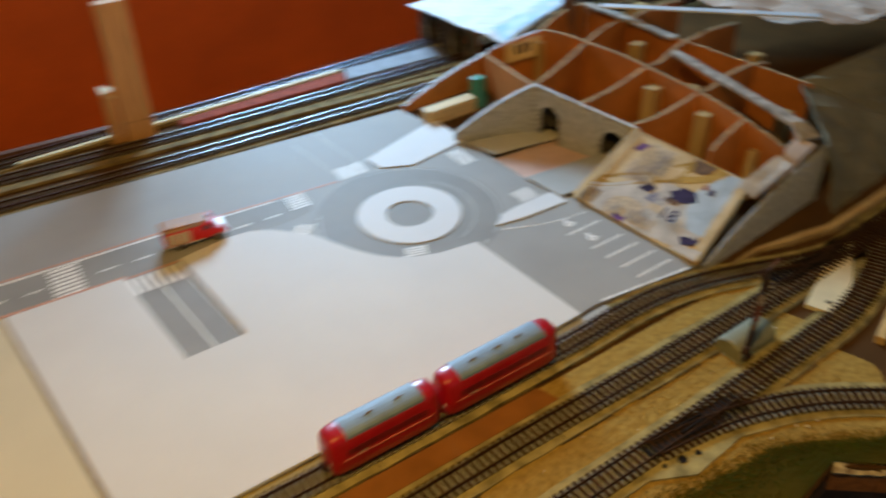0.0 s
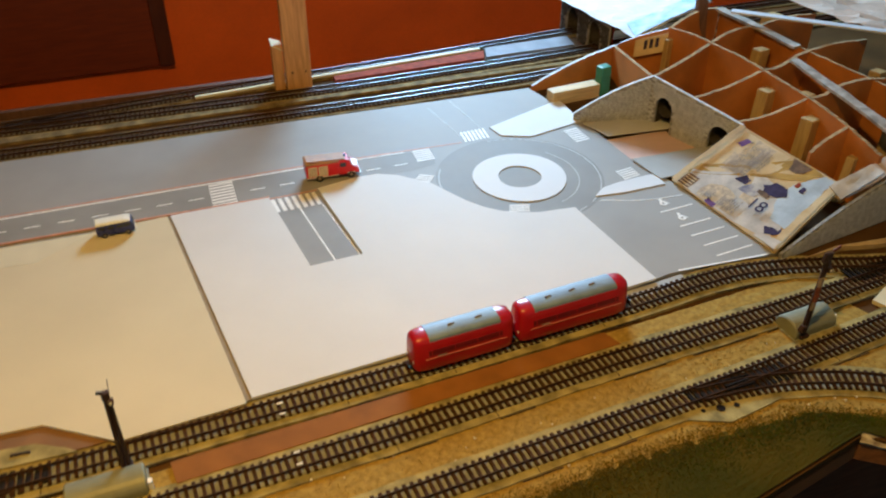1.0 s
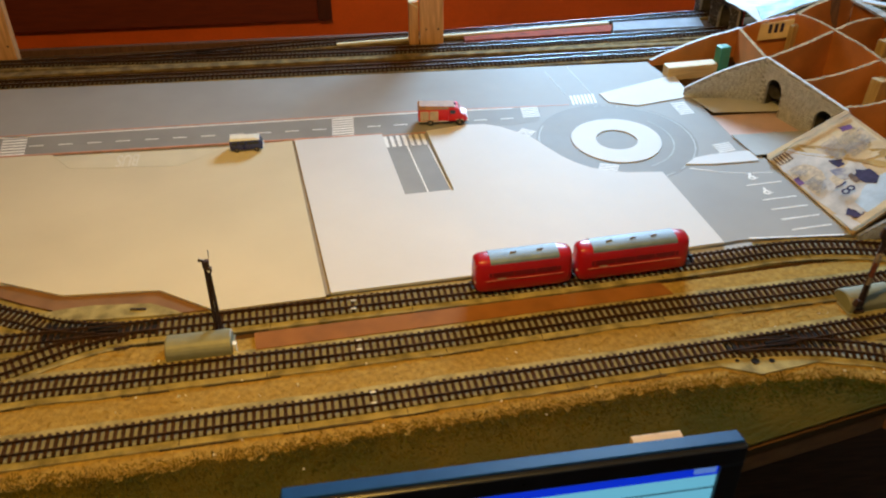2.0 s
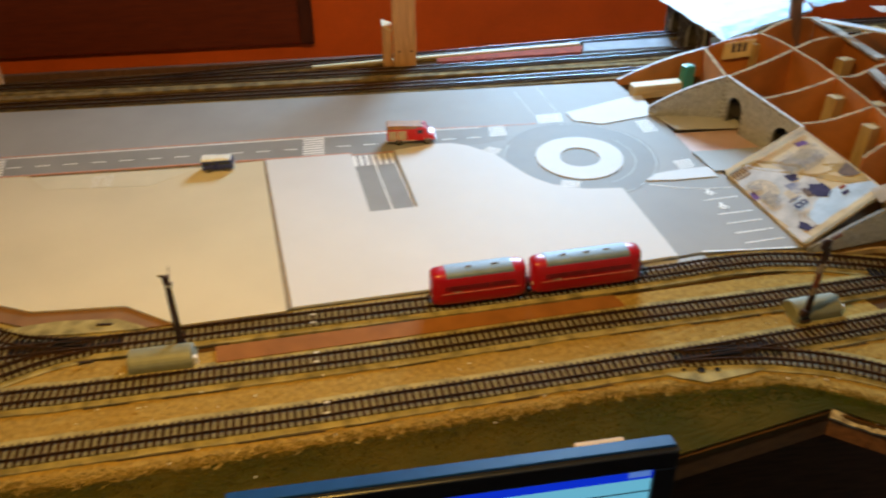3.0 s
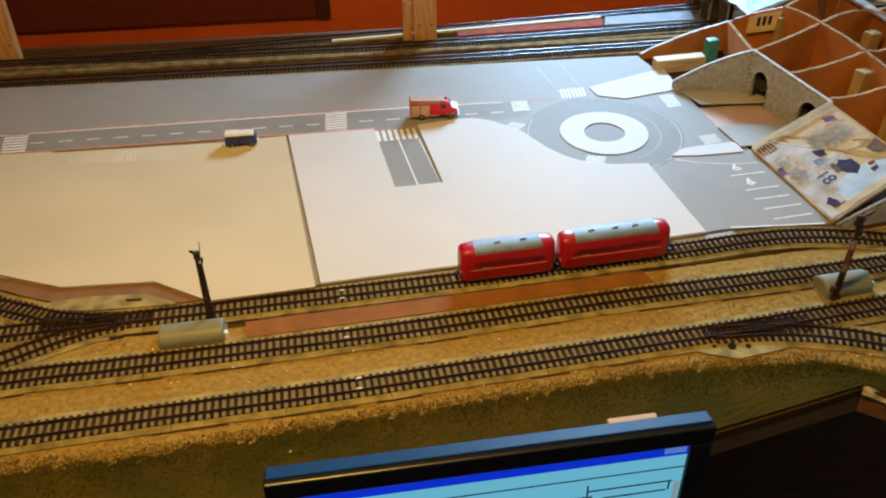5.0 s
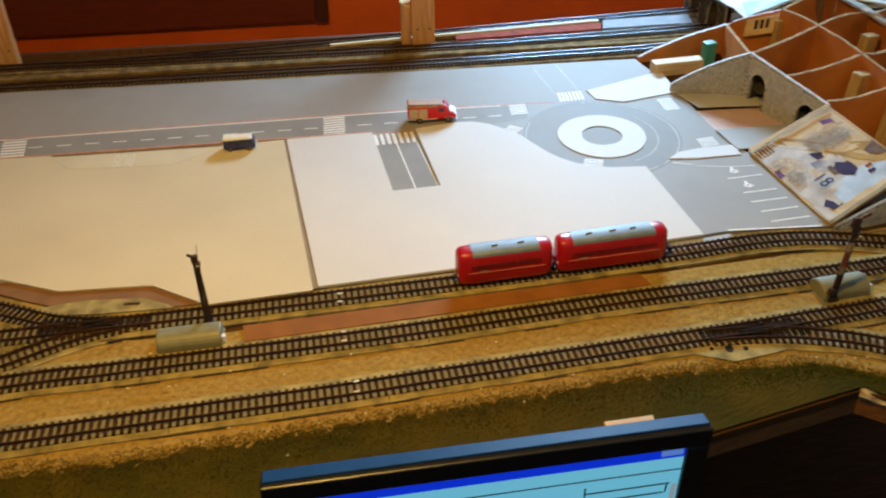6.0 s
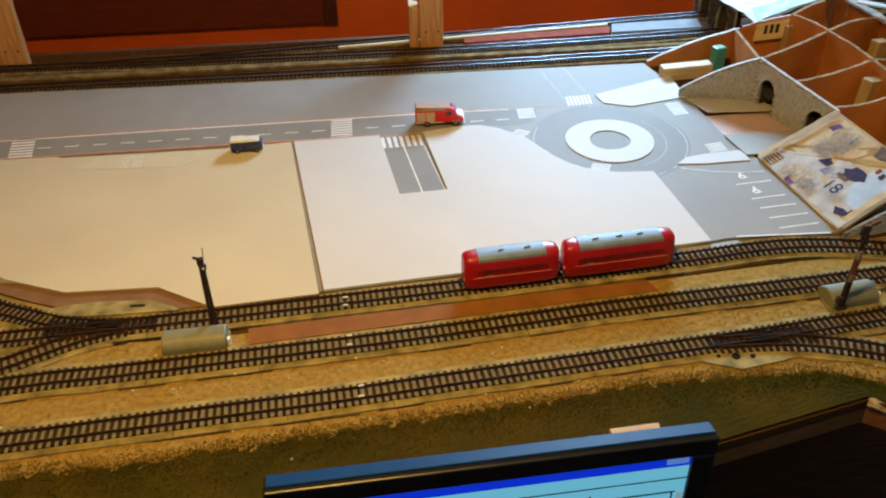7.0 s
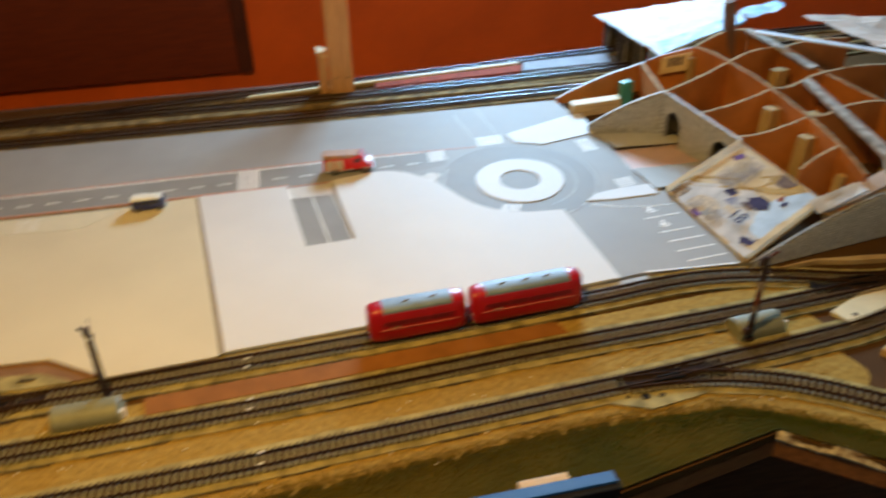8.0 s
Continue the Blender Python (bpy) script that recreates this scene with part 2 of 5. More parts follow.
# ---------------------------------------------------------------- building helpers


def thing(name, label, category, group="", kind="", at=(0, 0, 0), turn=0.0):
    """An Empty at a thing's base, which parents its parts."""
    ob = new(name)
    ob.empty_display_size = 0.02
    ob.matrix_world = pose(*at, 0, 0, turn)
    return tagged(ob, label, category, group, kind)


def mesh_of(bm, name, material, smooth=False):
    bmesh.ops.recalc_face_normals(bm, faces=bm.faces)
    me = bpy.data.meshes.new(name)
    bm.to_mesh(me)
    bm.free()
    for m in material if isinstance(material, (list, tuple)) else (material,):
        me.materials.append(m)
    if smooth:
        for p in me.polygons:
            p.use_smooth = True
    return me


def part(name, bm, material, parent=None, label="", smooth=False):
    """One mesh object, in its parent's space."""
    ob = new(name, mesh_of(bm, name, material, smooth))
    if parent is not None:
        ob.parent = parent
    if label:
        ob["label"] = label
    return ob


def box(centre, size, turn=(0, 0, 0), bevel=0.0, bm=None):
    bm = bm or bmesh.new()
    made = bmesh.ops.create_cube(bm, size=1.0, matrix=pose(*centre, *turn) @ Matrix.Diagonal((*size, 1)))
    if bevel:
        edges = list({e for v in made["verts"] for e in v.link_edges})
        bmesh.ops.bevel(bm, geom=edges, offset=bevel, segments=2, profile=0.6, affect="EDGES", clamp_overlap=True)
    return bm


def rod(a, b, r, r2=None, sides=10, bm=None):
    bm = bm or bmesh.new()
    a, b = Vector(a), Vector(b)
    m = Matrix.Translation((a + b) / 2) @ (b - a).to_track_quat("Z", "Y").to_matrix().to_4x4()
    bmesh.ops.create_cone(bm, cap_ends=True, segments=sides, radius1=r, radius2=r if r2 is None else r2, depth=(b - a).length, matrix=m)
    return bm


def slab(points, z0, z1, bm=None):
    """A flat sheet with thickness from its outline."""
    bm = bm or bmesh.new()
    lo = [bm.verts.new((x, y, z0)) for x, y in points]
    hi = [bm.verts.new((x, y, z1)) for x, y in points]
    bm.faces.new(hi)
    bm.faces.new(lo[::-1])
    n = len(points)
    for i in range(n):
        bm.faces.new((lo[i], lo[(i + 1) % n], hi[(i + 1) % n], hi[i]))
    return bm


def ring(cx, cy, r0, r1, z0, z1, n=64, wobble=0.0):
    bm = bmesh.new()
    loops = []
    for r, z in ((r0, z0), (r1, z0), (r1, z1), (r0, z1)):
        loops.append([bm.verts.new((cx + (r + wobble * math.sin(3 * a + r * 90)) * math.cos(a), cy + (r + wobble * math.sin(3 * a + r * 90)) * math.sin(a), z))
                      for a in (2 * math.pi * i / n for i in range(n))])
    for k in range(4):
        p, q = loops[k], loops[(k + 1) % 4]
        for i in range(n):
            bm.faces.new((p[i], p[(i + 1) % n], q[(i + 1) % n], q[i]))
    return bm


def disc(cx, cy, r, z0, z1, n=64):
    return slab([(cx + r * math.cos(2 * math.pi * i / n), cy + r * math.sin(2 * math.pi * i / n)) for i in range(n)], z0, z1)


def glide(points, step=0.004):
    """A smooth line through points, as evenly spaced (place, heading) pairs."""
    p = [Vector(q) for q in points]
    p = [2 * p[0] - p[1]] + p + [2 * p[-1] - p[-2]]
    fine = []
    for i in range(1, len(p) - 2):
        a, b, c, d = p[i - 1:i + 3]
        for k in range(24):
            t = k / 24
            fine.append(0.5 * (2 * b + (c - a) * t + (2 * a - 5 * b + 4 * c - d) * t * t + (3 * b - a - 3 * c + d) * t ** 3))
    fine.append(p[-2])
    out, left = [], 0.0
    for u, v in zip(fine, fine[1:]):
        span = (v - u).length
        way = (v - u).normalized()
        while left <= span:
            out.append((u + way * left, way))
            left += step
        left -= span
    return out


def ribbon(line, half, z0, z1, offset=0.0, ragged=0.0):
    """A bar with a rectangular section swept along a line in plan."""
    bm = bmesh.new()
    rows = []
    for i, (p, w) in enumerate(line):
        n = Vector((-w.y, w.x))
        c = Vector((p.x, p.y)) + n * offset
        h1 = half + ragged * (noise.noise((p.x * 30, p.y * 30, 1)))
        h2 = half + ragged * (noise.noise((p.x * 30, p.y * 30, 7)))
        a, b = c + n * h1, c - n * h2
        rows.append([bm.verts.new((a.x, a.y, z0)), bm.verts.new((b.x, b.y, z0)), bm.verts.new((b.x, b.y, z1)), bm.verts.new((a.x, a.y, z1))])
    for r, s in zip(rows, rows[1:]):
        for k in range(4):
            bm.faces.new((r[k], r[(k + 1) % 4], s[(k + 1) % 4], s[k]))
    bm.faces.new(rows[0])
    bm.faces.new(rows[-1][::-1])
    return bm


def panel(a, b, c, d, thick, nu=1, nv=1, crumple=0.0, seed=0.0, sag=0.0):
    """A sheet over four corners (a to b along u, a to d along v), with thickness and creases."""
    bm = bmesh.new()
    a, b, c, d = (Vector(q) for q in (a, b, c, d))
    n = (b - a).cross(d - a).normalized()
    if n.z < 0:
        n = -n
    top, low = [], []
    for j in range(nv + 1):
        for i in range(nu + 1):
            u, v = i / nu, j / nv
            q = (a * (1 - u) + b * u) * (1 - v) + (d * (1 - u) + c * u) * v
            lift = crumple * noise.noise(q * 28 + Vector((seed, 0, 0))) + 0.5 * crumple * noise.noise(q * 70 + Vector((seed, 3, 0)))
            lift -= sag * math.sin(math.pi * u) * math.sin(math.pi * v)
            top.append(bm.verts.new(q + n * lift))
            low.append(bm.verts.new(q + n * (lift - thick)))
    w = nu + 1
    for j in range(nv):
        for i in range(nu):
            k = j * w + i
            bm.faces.new((top[k], top[k + 1], top[k + w + 1], top[k + w]))
            bm.faces.new((low[k + w], low[k + w + 1], low[k + 1], low[k]))
    rim = [j for j in range(w)] + [w * j + nu for j in range(1, nv + 1)] + [w * nv + i for i in range(nu - 1, -1, -1)] + [w * j for j in range(nv - 1, 0, -1)]
    for p, q in zip(rim, rim[1:] + rim[:1]):
        bm.faces.new((top[p], top[q], low[q], low[p]))
    return bm


def upright(a, b, za, zb, base, thick, shape=None, n=16):
    """A standing sheet from plan point a to b; its top runs from za to zb, shaped by shape(u)."""
    bm = bmesh.new()
    a, b = Vector(a), Vector(b)
    side = Vector((-(b - a).y, (b - a).x)).normalized() * thick / 2
    rows = []
    for i in range(n + 1):
        u = i / n
        p = a.lerp(b, u)
        z = za + (zb - za) * u + (shape(u) if shape else 0)
        rows.append([bm.verts.new((*(p + side), base)), bm.verts.new((*(p - side), base)), bm.verts.new((*(p - side), z)), bm.verts.new((*(p + side), z))])
    for r, s in zip(rows, rows[1:]):
        for k in range(4):
            f = bm.faces.new((r[k], r[(k + 1) % 4], s[(k + 1) % 4], s[k]))
            f.material_index = 1 if k == 2 else 0
    bm.faces.new(rows[0])
    bm.faces.new(rows[-1][::-1])
    return bm

# ---------------------------------------------------------------- the room
ROOM_X0, ROOM_X1, ROOM_Y0 = -1.9, 2.3, -2.3


def build_room():
    tagged(part("floor", slab([(ROOM_X0, ROOM_Y0), (ROOM_X1, ROOM_Y0), (ROOM_X1, WALL_Y), (ROOM_X0, WALL_Y)], TABLE_FLOOR - 0.1, TABLE_FLOOR), M_FLOOR),
           "dark wooden floor of the hobby room", "floor", kind="structure")
    tagged(part("ceiling", slab([(ROOM_X0, ROOM_Y0), (ROOM_X1, ROOM_Y0), (ROOM_X1, WALL_Y), (ROOM_X0, WALL_Y)], CEILING, CEILING + 0.1), M_PLASTER),
           "pale plaster ceiling of the hobby room", "ceiling", kind="structure")
    x0, x1, z0, z1 = WIN
    bm = bmesh.new()
    lo, hi = TABLE_FLOOR, CEILING
    for ax, bx, az, bz in ((ROOM_X0, x0, lo, hi), (x1, ROOM_X1, lo, hi), (x0, x1, lo, z0), (x0, x1, z1, hi)):
        box(((ax + bx) / 2, WALL_Y + 0.06, (az + bz) / 2), (bx - ax, 0.12, bz - az), bm=bm)
    tagged(part("wall_north", bm, M_WALL), "orange painted wall behind the model railway", "wall", kind="structure")
    for name, c, s in (("wall_west", (ROOM_X0 - 0.05, (WALL_Y + ROOM_Y0) / 2, 0.35), (0.1, WALL_Y - ROOM_Y0, 2.4)), ("wall_east", (ROOM_X1 + 0.05, (WALL_Y + ROOM_Y0) / 2, 0.35), (0.1, WALL_Y - ROOM_Y0, 2.4)),
                       ("wall_south", (0.2, ROOM_Y0 - 0.05, 0.35), (4.2, 0.1, 2.4))):
        tagged(part(name, box(c, s), M_PLASTER), "plain plastered wall of the hobby room", "wall", kind="structure")
    win = thing("window_1", "wooden window in the orange wall, daylight outside", "window", kind="structure", at=((x0 + x1) / 2, WALL_Y + 0.08, z0))
    w, hgt = x1 - x0, z1 - z0
    for sx in (-1, 1):
        part("frame_side", box((sx * (w / 2 - 0.02), 0, hgt / 2), (0.04, 0.05, hgt), bevel=0.004), M_PLASTICWHITE, win)
    for z in (0.02, hgt - 0.02):
        part("frame_rail", box((0, 0, z), (w - 0.08, 0.05, 0.04), bevel=0.004), M_PLASTICWHITE, win)
    # Added dark panel leaning out from the wall behind the layout, darker strip at its end.
    lean = thing("wall_dark_panel", "dark reddish-brown panel added in front of the orange wall", "board", at=(-0.80, WALL_Y, -0.163))
    part("panel", box((0, -0.052, 0.40), (1.54, 0.018, 0.82), (5, 0, 0), 0.003), M_WALLPANEL, lean)
    part("end_batten", box((0.787, -0.050, 0.40), (0.034, 0.030, 0.82), (5, 0, 0), 0.003), M_WALLSTRIP, lean, "darker strip at the panel's end")
    lamp = thing("pendant_lamp", "warm pendant lamp hanging from the ceiling", "lamp", at=(-0.04, -0.36, CEILING))
    part("rose", rod((0, 0, 0), (0, 0, -0.03), 0.05, sides=24), M_IVORY, lamp)
    part("cord", rod((0, 0, -0.03), (0, 0, -0.26), 0.004, sides=8), M_IVORY, lamp)
    part("shade", rod((0, 0, -0.26), (0, 0, -0.46), 0.03, 0.14, sides=32), M_IVORY, lamp)


build_room()

# ---------------------------------------------------------------- the baseboard
FRONT = [(-1.55, -0.365), (-0.07, -0.350), (-0.04, -0.312), (0.36, -0.281), (0.565, -0.233), (0.60, -0.258), (0.68, -0.315), (0.80, -0.42), (1.0, -0.50), (1.55, -0.52)]
BACK = [(1.55, 0.87), (0.78, 0.87), (0.33, 0.818), (0.0, 0.782), (-1.55, 0.782)]
BOARD_Z = -0.009


def build_board():
    t = thing("layout_table", "brown hardboard baseboard of the model railway on timber framing", "table", at=(0, 0, TABLE_FLOOR))
    up = -TABLE_FLOOR
    part("board", slab(FRONT + BACK, up + BOARD_Z - 0.012, up + BOARD_Z), M_BOARD, t)
    for (ax, ay), (bx, by) in zip(FRONT, FRONT[1:]):
        a, b = Vector((ax, ay)), Vector((bx, by))
        d = (b - a).normalized()
        out = Vector((d.y, -d.x))
        m = (a + b) / 2 - out * 0.008
        part("fascia", box((m.x, m.y, up + BOARD_Z - 0.0205), ((b - a).length, 0.016, 0.026), (0, 0, math.degrees(math.atan2(d.y, d.x))), bevel=0.0015), M_FASCIA, t)
    rough = mat("rough_plaster", (0.50, 0.44, 0.32), 0.9, vary=0.25, scale=110, fine=500, bump=1.0, second=(0.16, 0.10, 0.055))
    for k in range(4, 7):
        (ax, ay), (bx, by) = FRONT[k], FRONT[k + 1]
        part("plaster_edge", panel((ax - 0.003, ay - 0.004, up + BOARD_Z - 0.003), (bx - 0.003, by - 0.004, up + BOARD_Z - 0.003), (bx + 0.003, by + 0.005, up + BOARD_Z + 0.003), (ax + 0.003, ay + 0.005, up + BOARD_Z + 0.003), 0.005, 40, 5, 0.0065, k), rough, t, "broken pale plaster edge")
    for x in (-1.4, -0.2, 1.4):
        for y in (-0.2, 0.7):
            part("leg", box((x, y, (up - 0.02) / 2), (0.06, 0.06, up - 0.022), bevel=0.003), M_DARKWOOD, t)
    # Unseen board, added to keep window light off the floor under the table.
    part("back_skirt", box((0, 0.848, (up - 0.022) / 2), (3.08, 0.012, up - 0.022)), M_DARKWOOD, t, "unseen dark board added to stop window light below the table")
    for y in (0.05, 0.65):
        part("joist", box((0, y, up + BOARD_Z - 0.045), (3.0, 0.03, 0.06)), M_DARKWOOD, t)


build_board()

# Tracks: centre lines in plan, along which beds, sleepers and rails run.
T1 = [(-1.5, -0.075), (-0.9, -0.062), (-0.45, -0.043), (-0.182, -0.029), (-0.05, -0.020), (0.08, -0.011), (0.25, 0.001), (0.467, 0.021), (0.535, 0.029), (0.60, 0.032), (0.66, 0.025), (0.72, 0.010), (0.78, -0.008), (0.85, -0.019), (0.93, -0.012)]
T1_UP = [(-0.215, -0.031), (-0.245, -0.030), (-0.298, -0.019), (-0.341, -0.001), (-0.386, 0.020), (-0.46, 0.065), (-0.56, 0.15)]
T1_DOWN = [(-0.225, -0.034), (-0.26, -0.043), (-0.29, -0.055), (-0.322, -0.071), (-0.354, -0.086), (-0.45, -0.118), (-0.6, -0.150), (-1.5, -0.20)]
T2 = [(-1.5, -0.235), (-0.8, -0.165), (-0.345, -0.117), (-0.228, -0.110), (-0.109, -0.102), (0.077, -0.089), (0.208, -0.077), (0.344, -0.064), (0.47, -0.055), (0.60, -0.046), (0.72, -0.035), (0.846, -0.020), (0.95, -0.003), (1.15, 0.01), (1.5, 0.02)]
T3 = [(-1.5, -0.255), (-0.8, -0.232), (-0.319, -0.198), (-0.212, -0.190), (-0.101, -0.182), (0.014, -0.174), (0.121, -0.164), (0.257, -0.152), (0.354, -0.143), (0.47, -0.133), (0.56, -0.123), (0.65, -0.113), (0.75, -0.098), (0.83, -0.072), (0.90, -0.035), (0.98, 0.0)]
T3_BR = [(0.44, -0.138), (0.50, -0.141), (0.555, -0.151), (0.615, -0.172), (0.672, -0.205), (0.74, -0.255), (0.85, -0.36), (0.95, -0.48)]
F1 = [(-1.5, 0.665), (-0.583, 0.651), (-0.088, 0.645), (0.219, 0.645), (0.45, 0.650), (0.62, 0.655), (0.80, 0.672), (1.0, 0.70), (1.4, 0.74)]
F2 = [(-1.5, 0.745), (-0.611, 0.738), (-0.35, 0.728), (-0.071, 0.722), (0.227, 0.719), (0.491, 0.727), (0.72, 0.738), (1.0, 0.76), (1.4, 0.79)]
F3 = [(-0.45, 0.735), (-0.33, 0.741), (-0.252, 0.747), (-0.073, 0.765), (0.123, 0.781), (0.33, 0.797), (0.51, 0.812), (0.76, 0.834), (1.0, 0.845), (1.4, 0.85)]
GAUGE = 0.0165
BED_TOP, SLEEPER_TOP, RAIL_TOP = -0.0045, -0.0020, 0.0008


def build_sleeper():
    bm = box((0, 0, 0), (0.0036, 0.030, 0.0022), bevel=0.0004)
    for s in (-1, 1):
        box((0, s * GAUGE / 2, 0.0013), (0.0024, 0.0042, 0.0008), bm=bm)
    return mesh_of(bm, "sleeper", M_SLEEPER)


SLEEPER = build_sleeper()


def build_track(name, pts, label, pitch=0.0078, bed=0.023, lift=0.0, shine=False, x0=-9.0, joints=False):
    t = thing(name, label, "track", "model tracks", at=(0, 0, 0))
    line = glide(pts, 0.006)
    part("trackbed", ribbon(line, bed, BOARD_Z - 0.0006 + lift, BED_TOP - 0.0006 + lift, ragged=0.0012), M_OLDCORK if shine else M_CORK, t)
    part("underlay", ribbon(line, 0.0140, BED_TOP - 0.0012 + lift, BED_TOP + 0.0004 + lift), M_DARKBED if shine else M_GREYBED, t, "grey underlay between the rails")
    for s in (-1, 1):
        r = part("rail", ribbon(line, 0.00055, SLEEPER_TOP - 0.0004 + lift, RAIL_TOP + lift, s * GAUGE / 2), M_RAIL, t)
        part("railhead", ribbon(line, 0.00045, RAIL_TOP + lift, RAIL_TOP + 0.0003 + lift, s * GAUGE / 2), M_SHINE if shine else M_RAIL, r)
    if joints:
        rnd = random.Random(len(name))
        run = 0.0
        for p, w in line:
            run -= 0.006
            n = Vector((-w.y, w.x))
            turn = math.degrees(math.atan2(w.y, w.x))
            if run <= 0 and abs(p.x) < 0.75:
                run = rnd.uniform(0.10, 0.20)
                c = p - n * 0.0185
                part("bed_joint", box((c.x, c.y, BED_TOP - 0.0006), (0.0008, 0.0075, 0.0006), (0, 0, turn)), M_JOINTGAP, t, "dark joint across the cork")
                # Dark strip draws the shadow gap along the foot of the cork.
                c = p - n * (bed + 0.0012) + w * rnd.uniform(-0.03, 0.03)
                part("bed_crack", box((c.x, c.y, BED_TOP - 0.0019), (rnd.uniform(0.04, 0.09), 0.0011, 0.0010), (0, 0, turn)), M_JOINTGAP, t, "shadow gap below the cork edge, put in as a dark strip")
    spots = glide(pts, pitch)
    for i, (p, w) in enumerate(spots):
        if p.x < x0:
            continue
        ob = new("sleeper", SLEEPER)
        ob.parent = t
        ob.matrix_local = pose(p.x, p.y, SLEEPER_TOP - 0.0011 + lift, 0, 0, math.degrees(math.atan2(w.y, w.x)) + random.uniform(-0.8, 0.8))
    return t


build_track("station_track", T1, "dark model rails on a cork strip, red railbuses standing on it", joints=True)
build_track("siding_track", T1_UP, "curved dark model track branching beside a cream card", lift=-0.0004)
build_track("crossover_track", T1_DOWN, "curved dark model track leading to the next line", lift=-0.0008)
build_track("middle_track", T2, "long straight dark model track on a cork strip", joints=True)
build_track("front_track", T3, "dark model track beside the grass strip on cork", joints=True)
build_track("branch_track", T3_BR, "curved dark model track branching off towards the board's edge", lift=-0.0004)
build_track("rear_track", F1, "dark model track along the grey road card", shine=True)
build_track("wall_track", F2, "dark model track running into the stone tunnel portal", shine=True)
build_track("back_track", F3, "dark model track running beside the orange wall", lift=-0.0004, shine=True, bed=0.019)


def build_turnout_blades(name, at, turn, label):
    """Frog and tie bar: the dense dark middle of a turnout."""
    t = thing(name, label, "turnout", "turnouts", at=at, turn=turn)
    part("frog", box((0, 0, -0.0012), (0.030, 0.0026, 0.0034), (0, 0, 4), 0.0006), M_FROG, t)
    for s in (-1, 1):
        part("check_rail", box((0.0, s * 0.0065, -0.0010), (0.036, 0.0010, 0.0034), (0, 0, s * 1.2)), M_FROG, t)
    for k in range(17):
        part("turnout_sleeper", box((-0.062 + k * 0.0074, 0.0010 * math.sin(k * 2.3), -0.0027), (0.0046, 0.0270 - 0.0004 * k, 0.0020), (0, 0, 2 * math.sin(k * 1.7)), 0.0004), M_FROG, t)
    part("tie_bar", box((0.055, 0, -0.0022), (0.0032, 0.022, 0.0016), bevel=0.0004), M_FROG, t)


build_turnout_blades("turnout_frog", (-0.250, -0.0275, 0), -2, "dark turnout frog and tie bar between the rails")
build_turnout_blades("turnout_frog", (0.486, -0.1355, 0), 181, "dark turnout frog and tie bar between the rails")
build_turnout_blades("turnout_frog", (0.79, -0.018, 0), 0, "dark turnout frog and tie bar between the rails")
build_turnout_blades("turnout_frog", (-0.22, 0.742, 0), 183, "dark turnout frog and tie bar between the rails")


# Ground covers.
def front_y(x):
    for (ax, ay), (bx, by) in zip(FRONT, FRONT[1:]):
        if ax <= x <= bx:
            return ay + (by - ay) * (x - ax) / (bx - ax)
    return -0.3


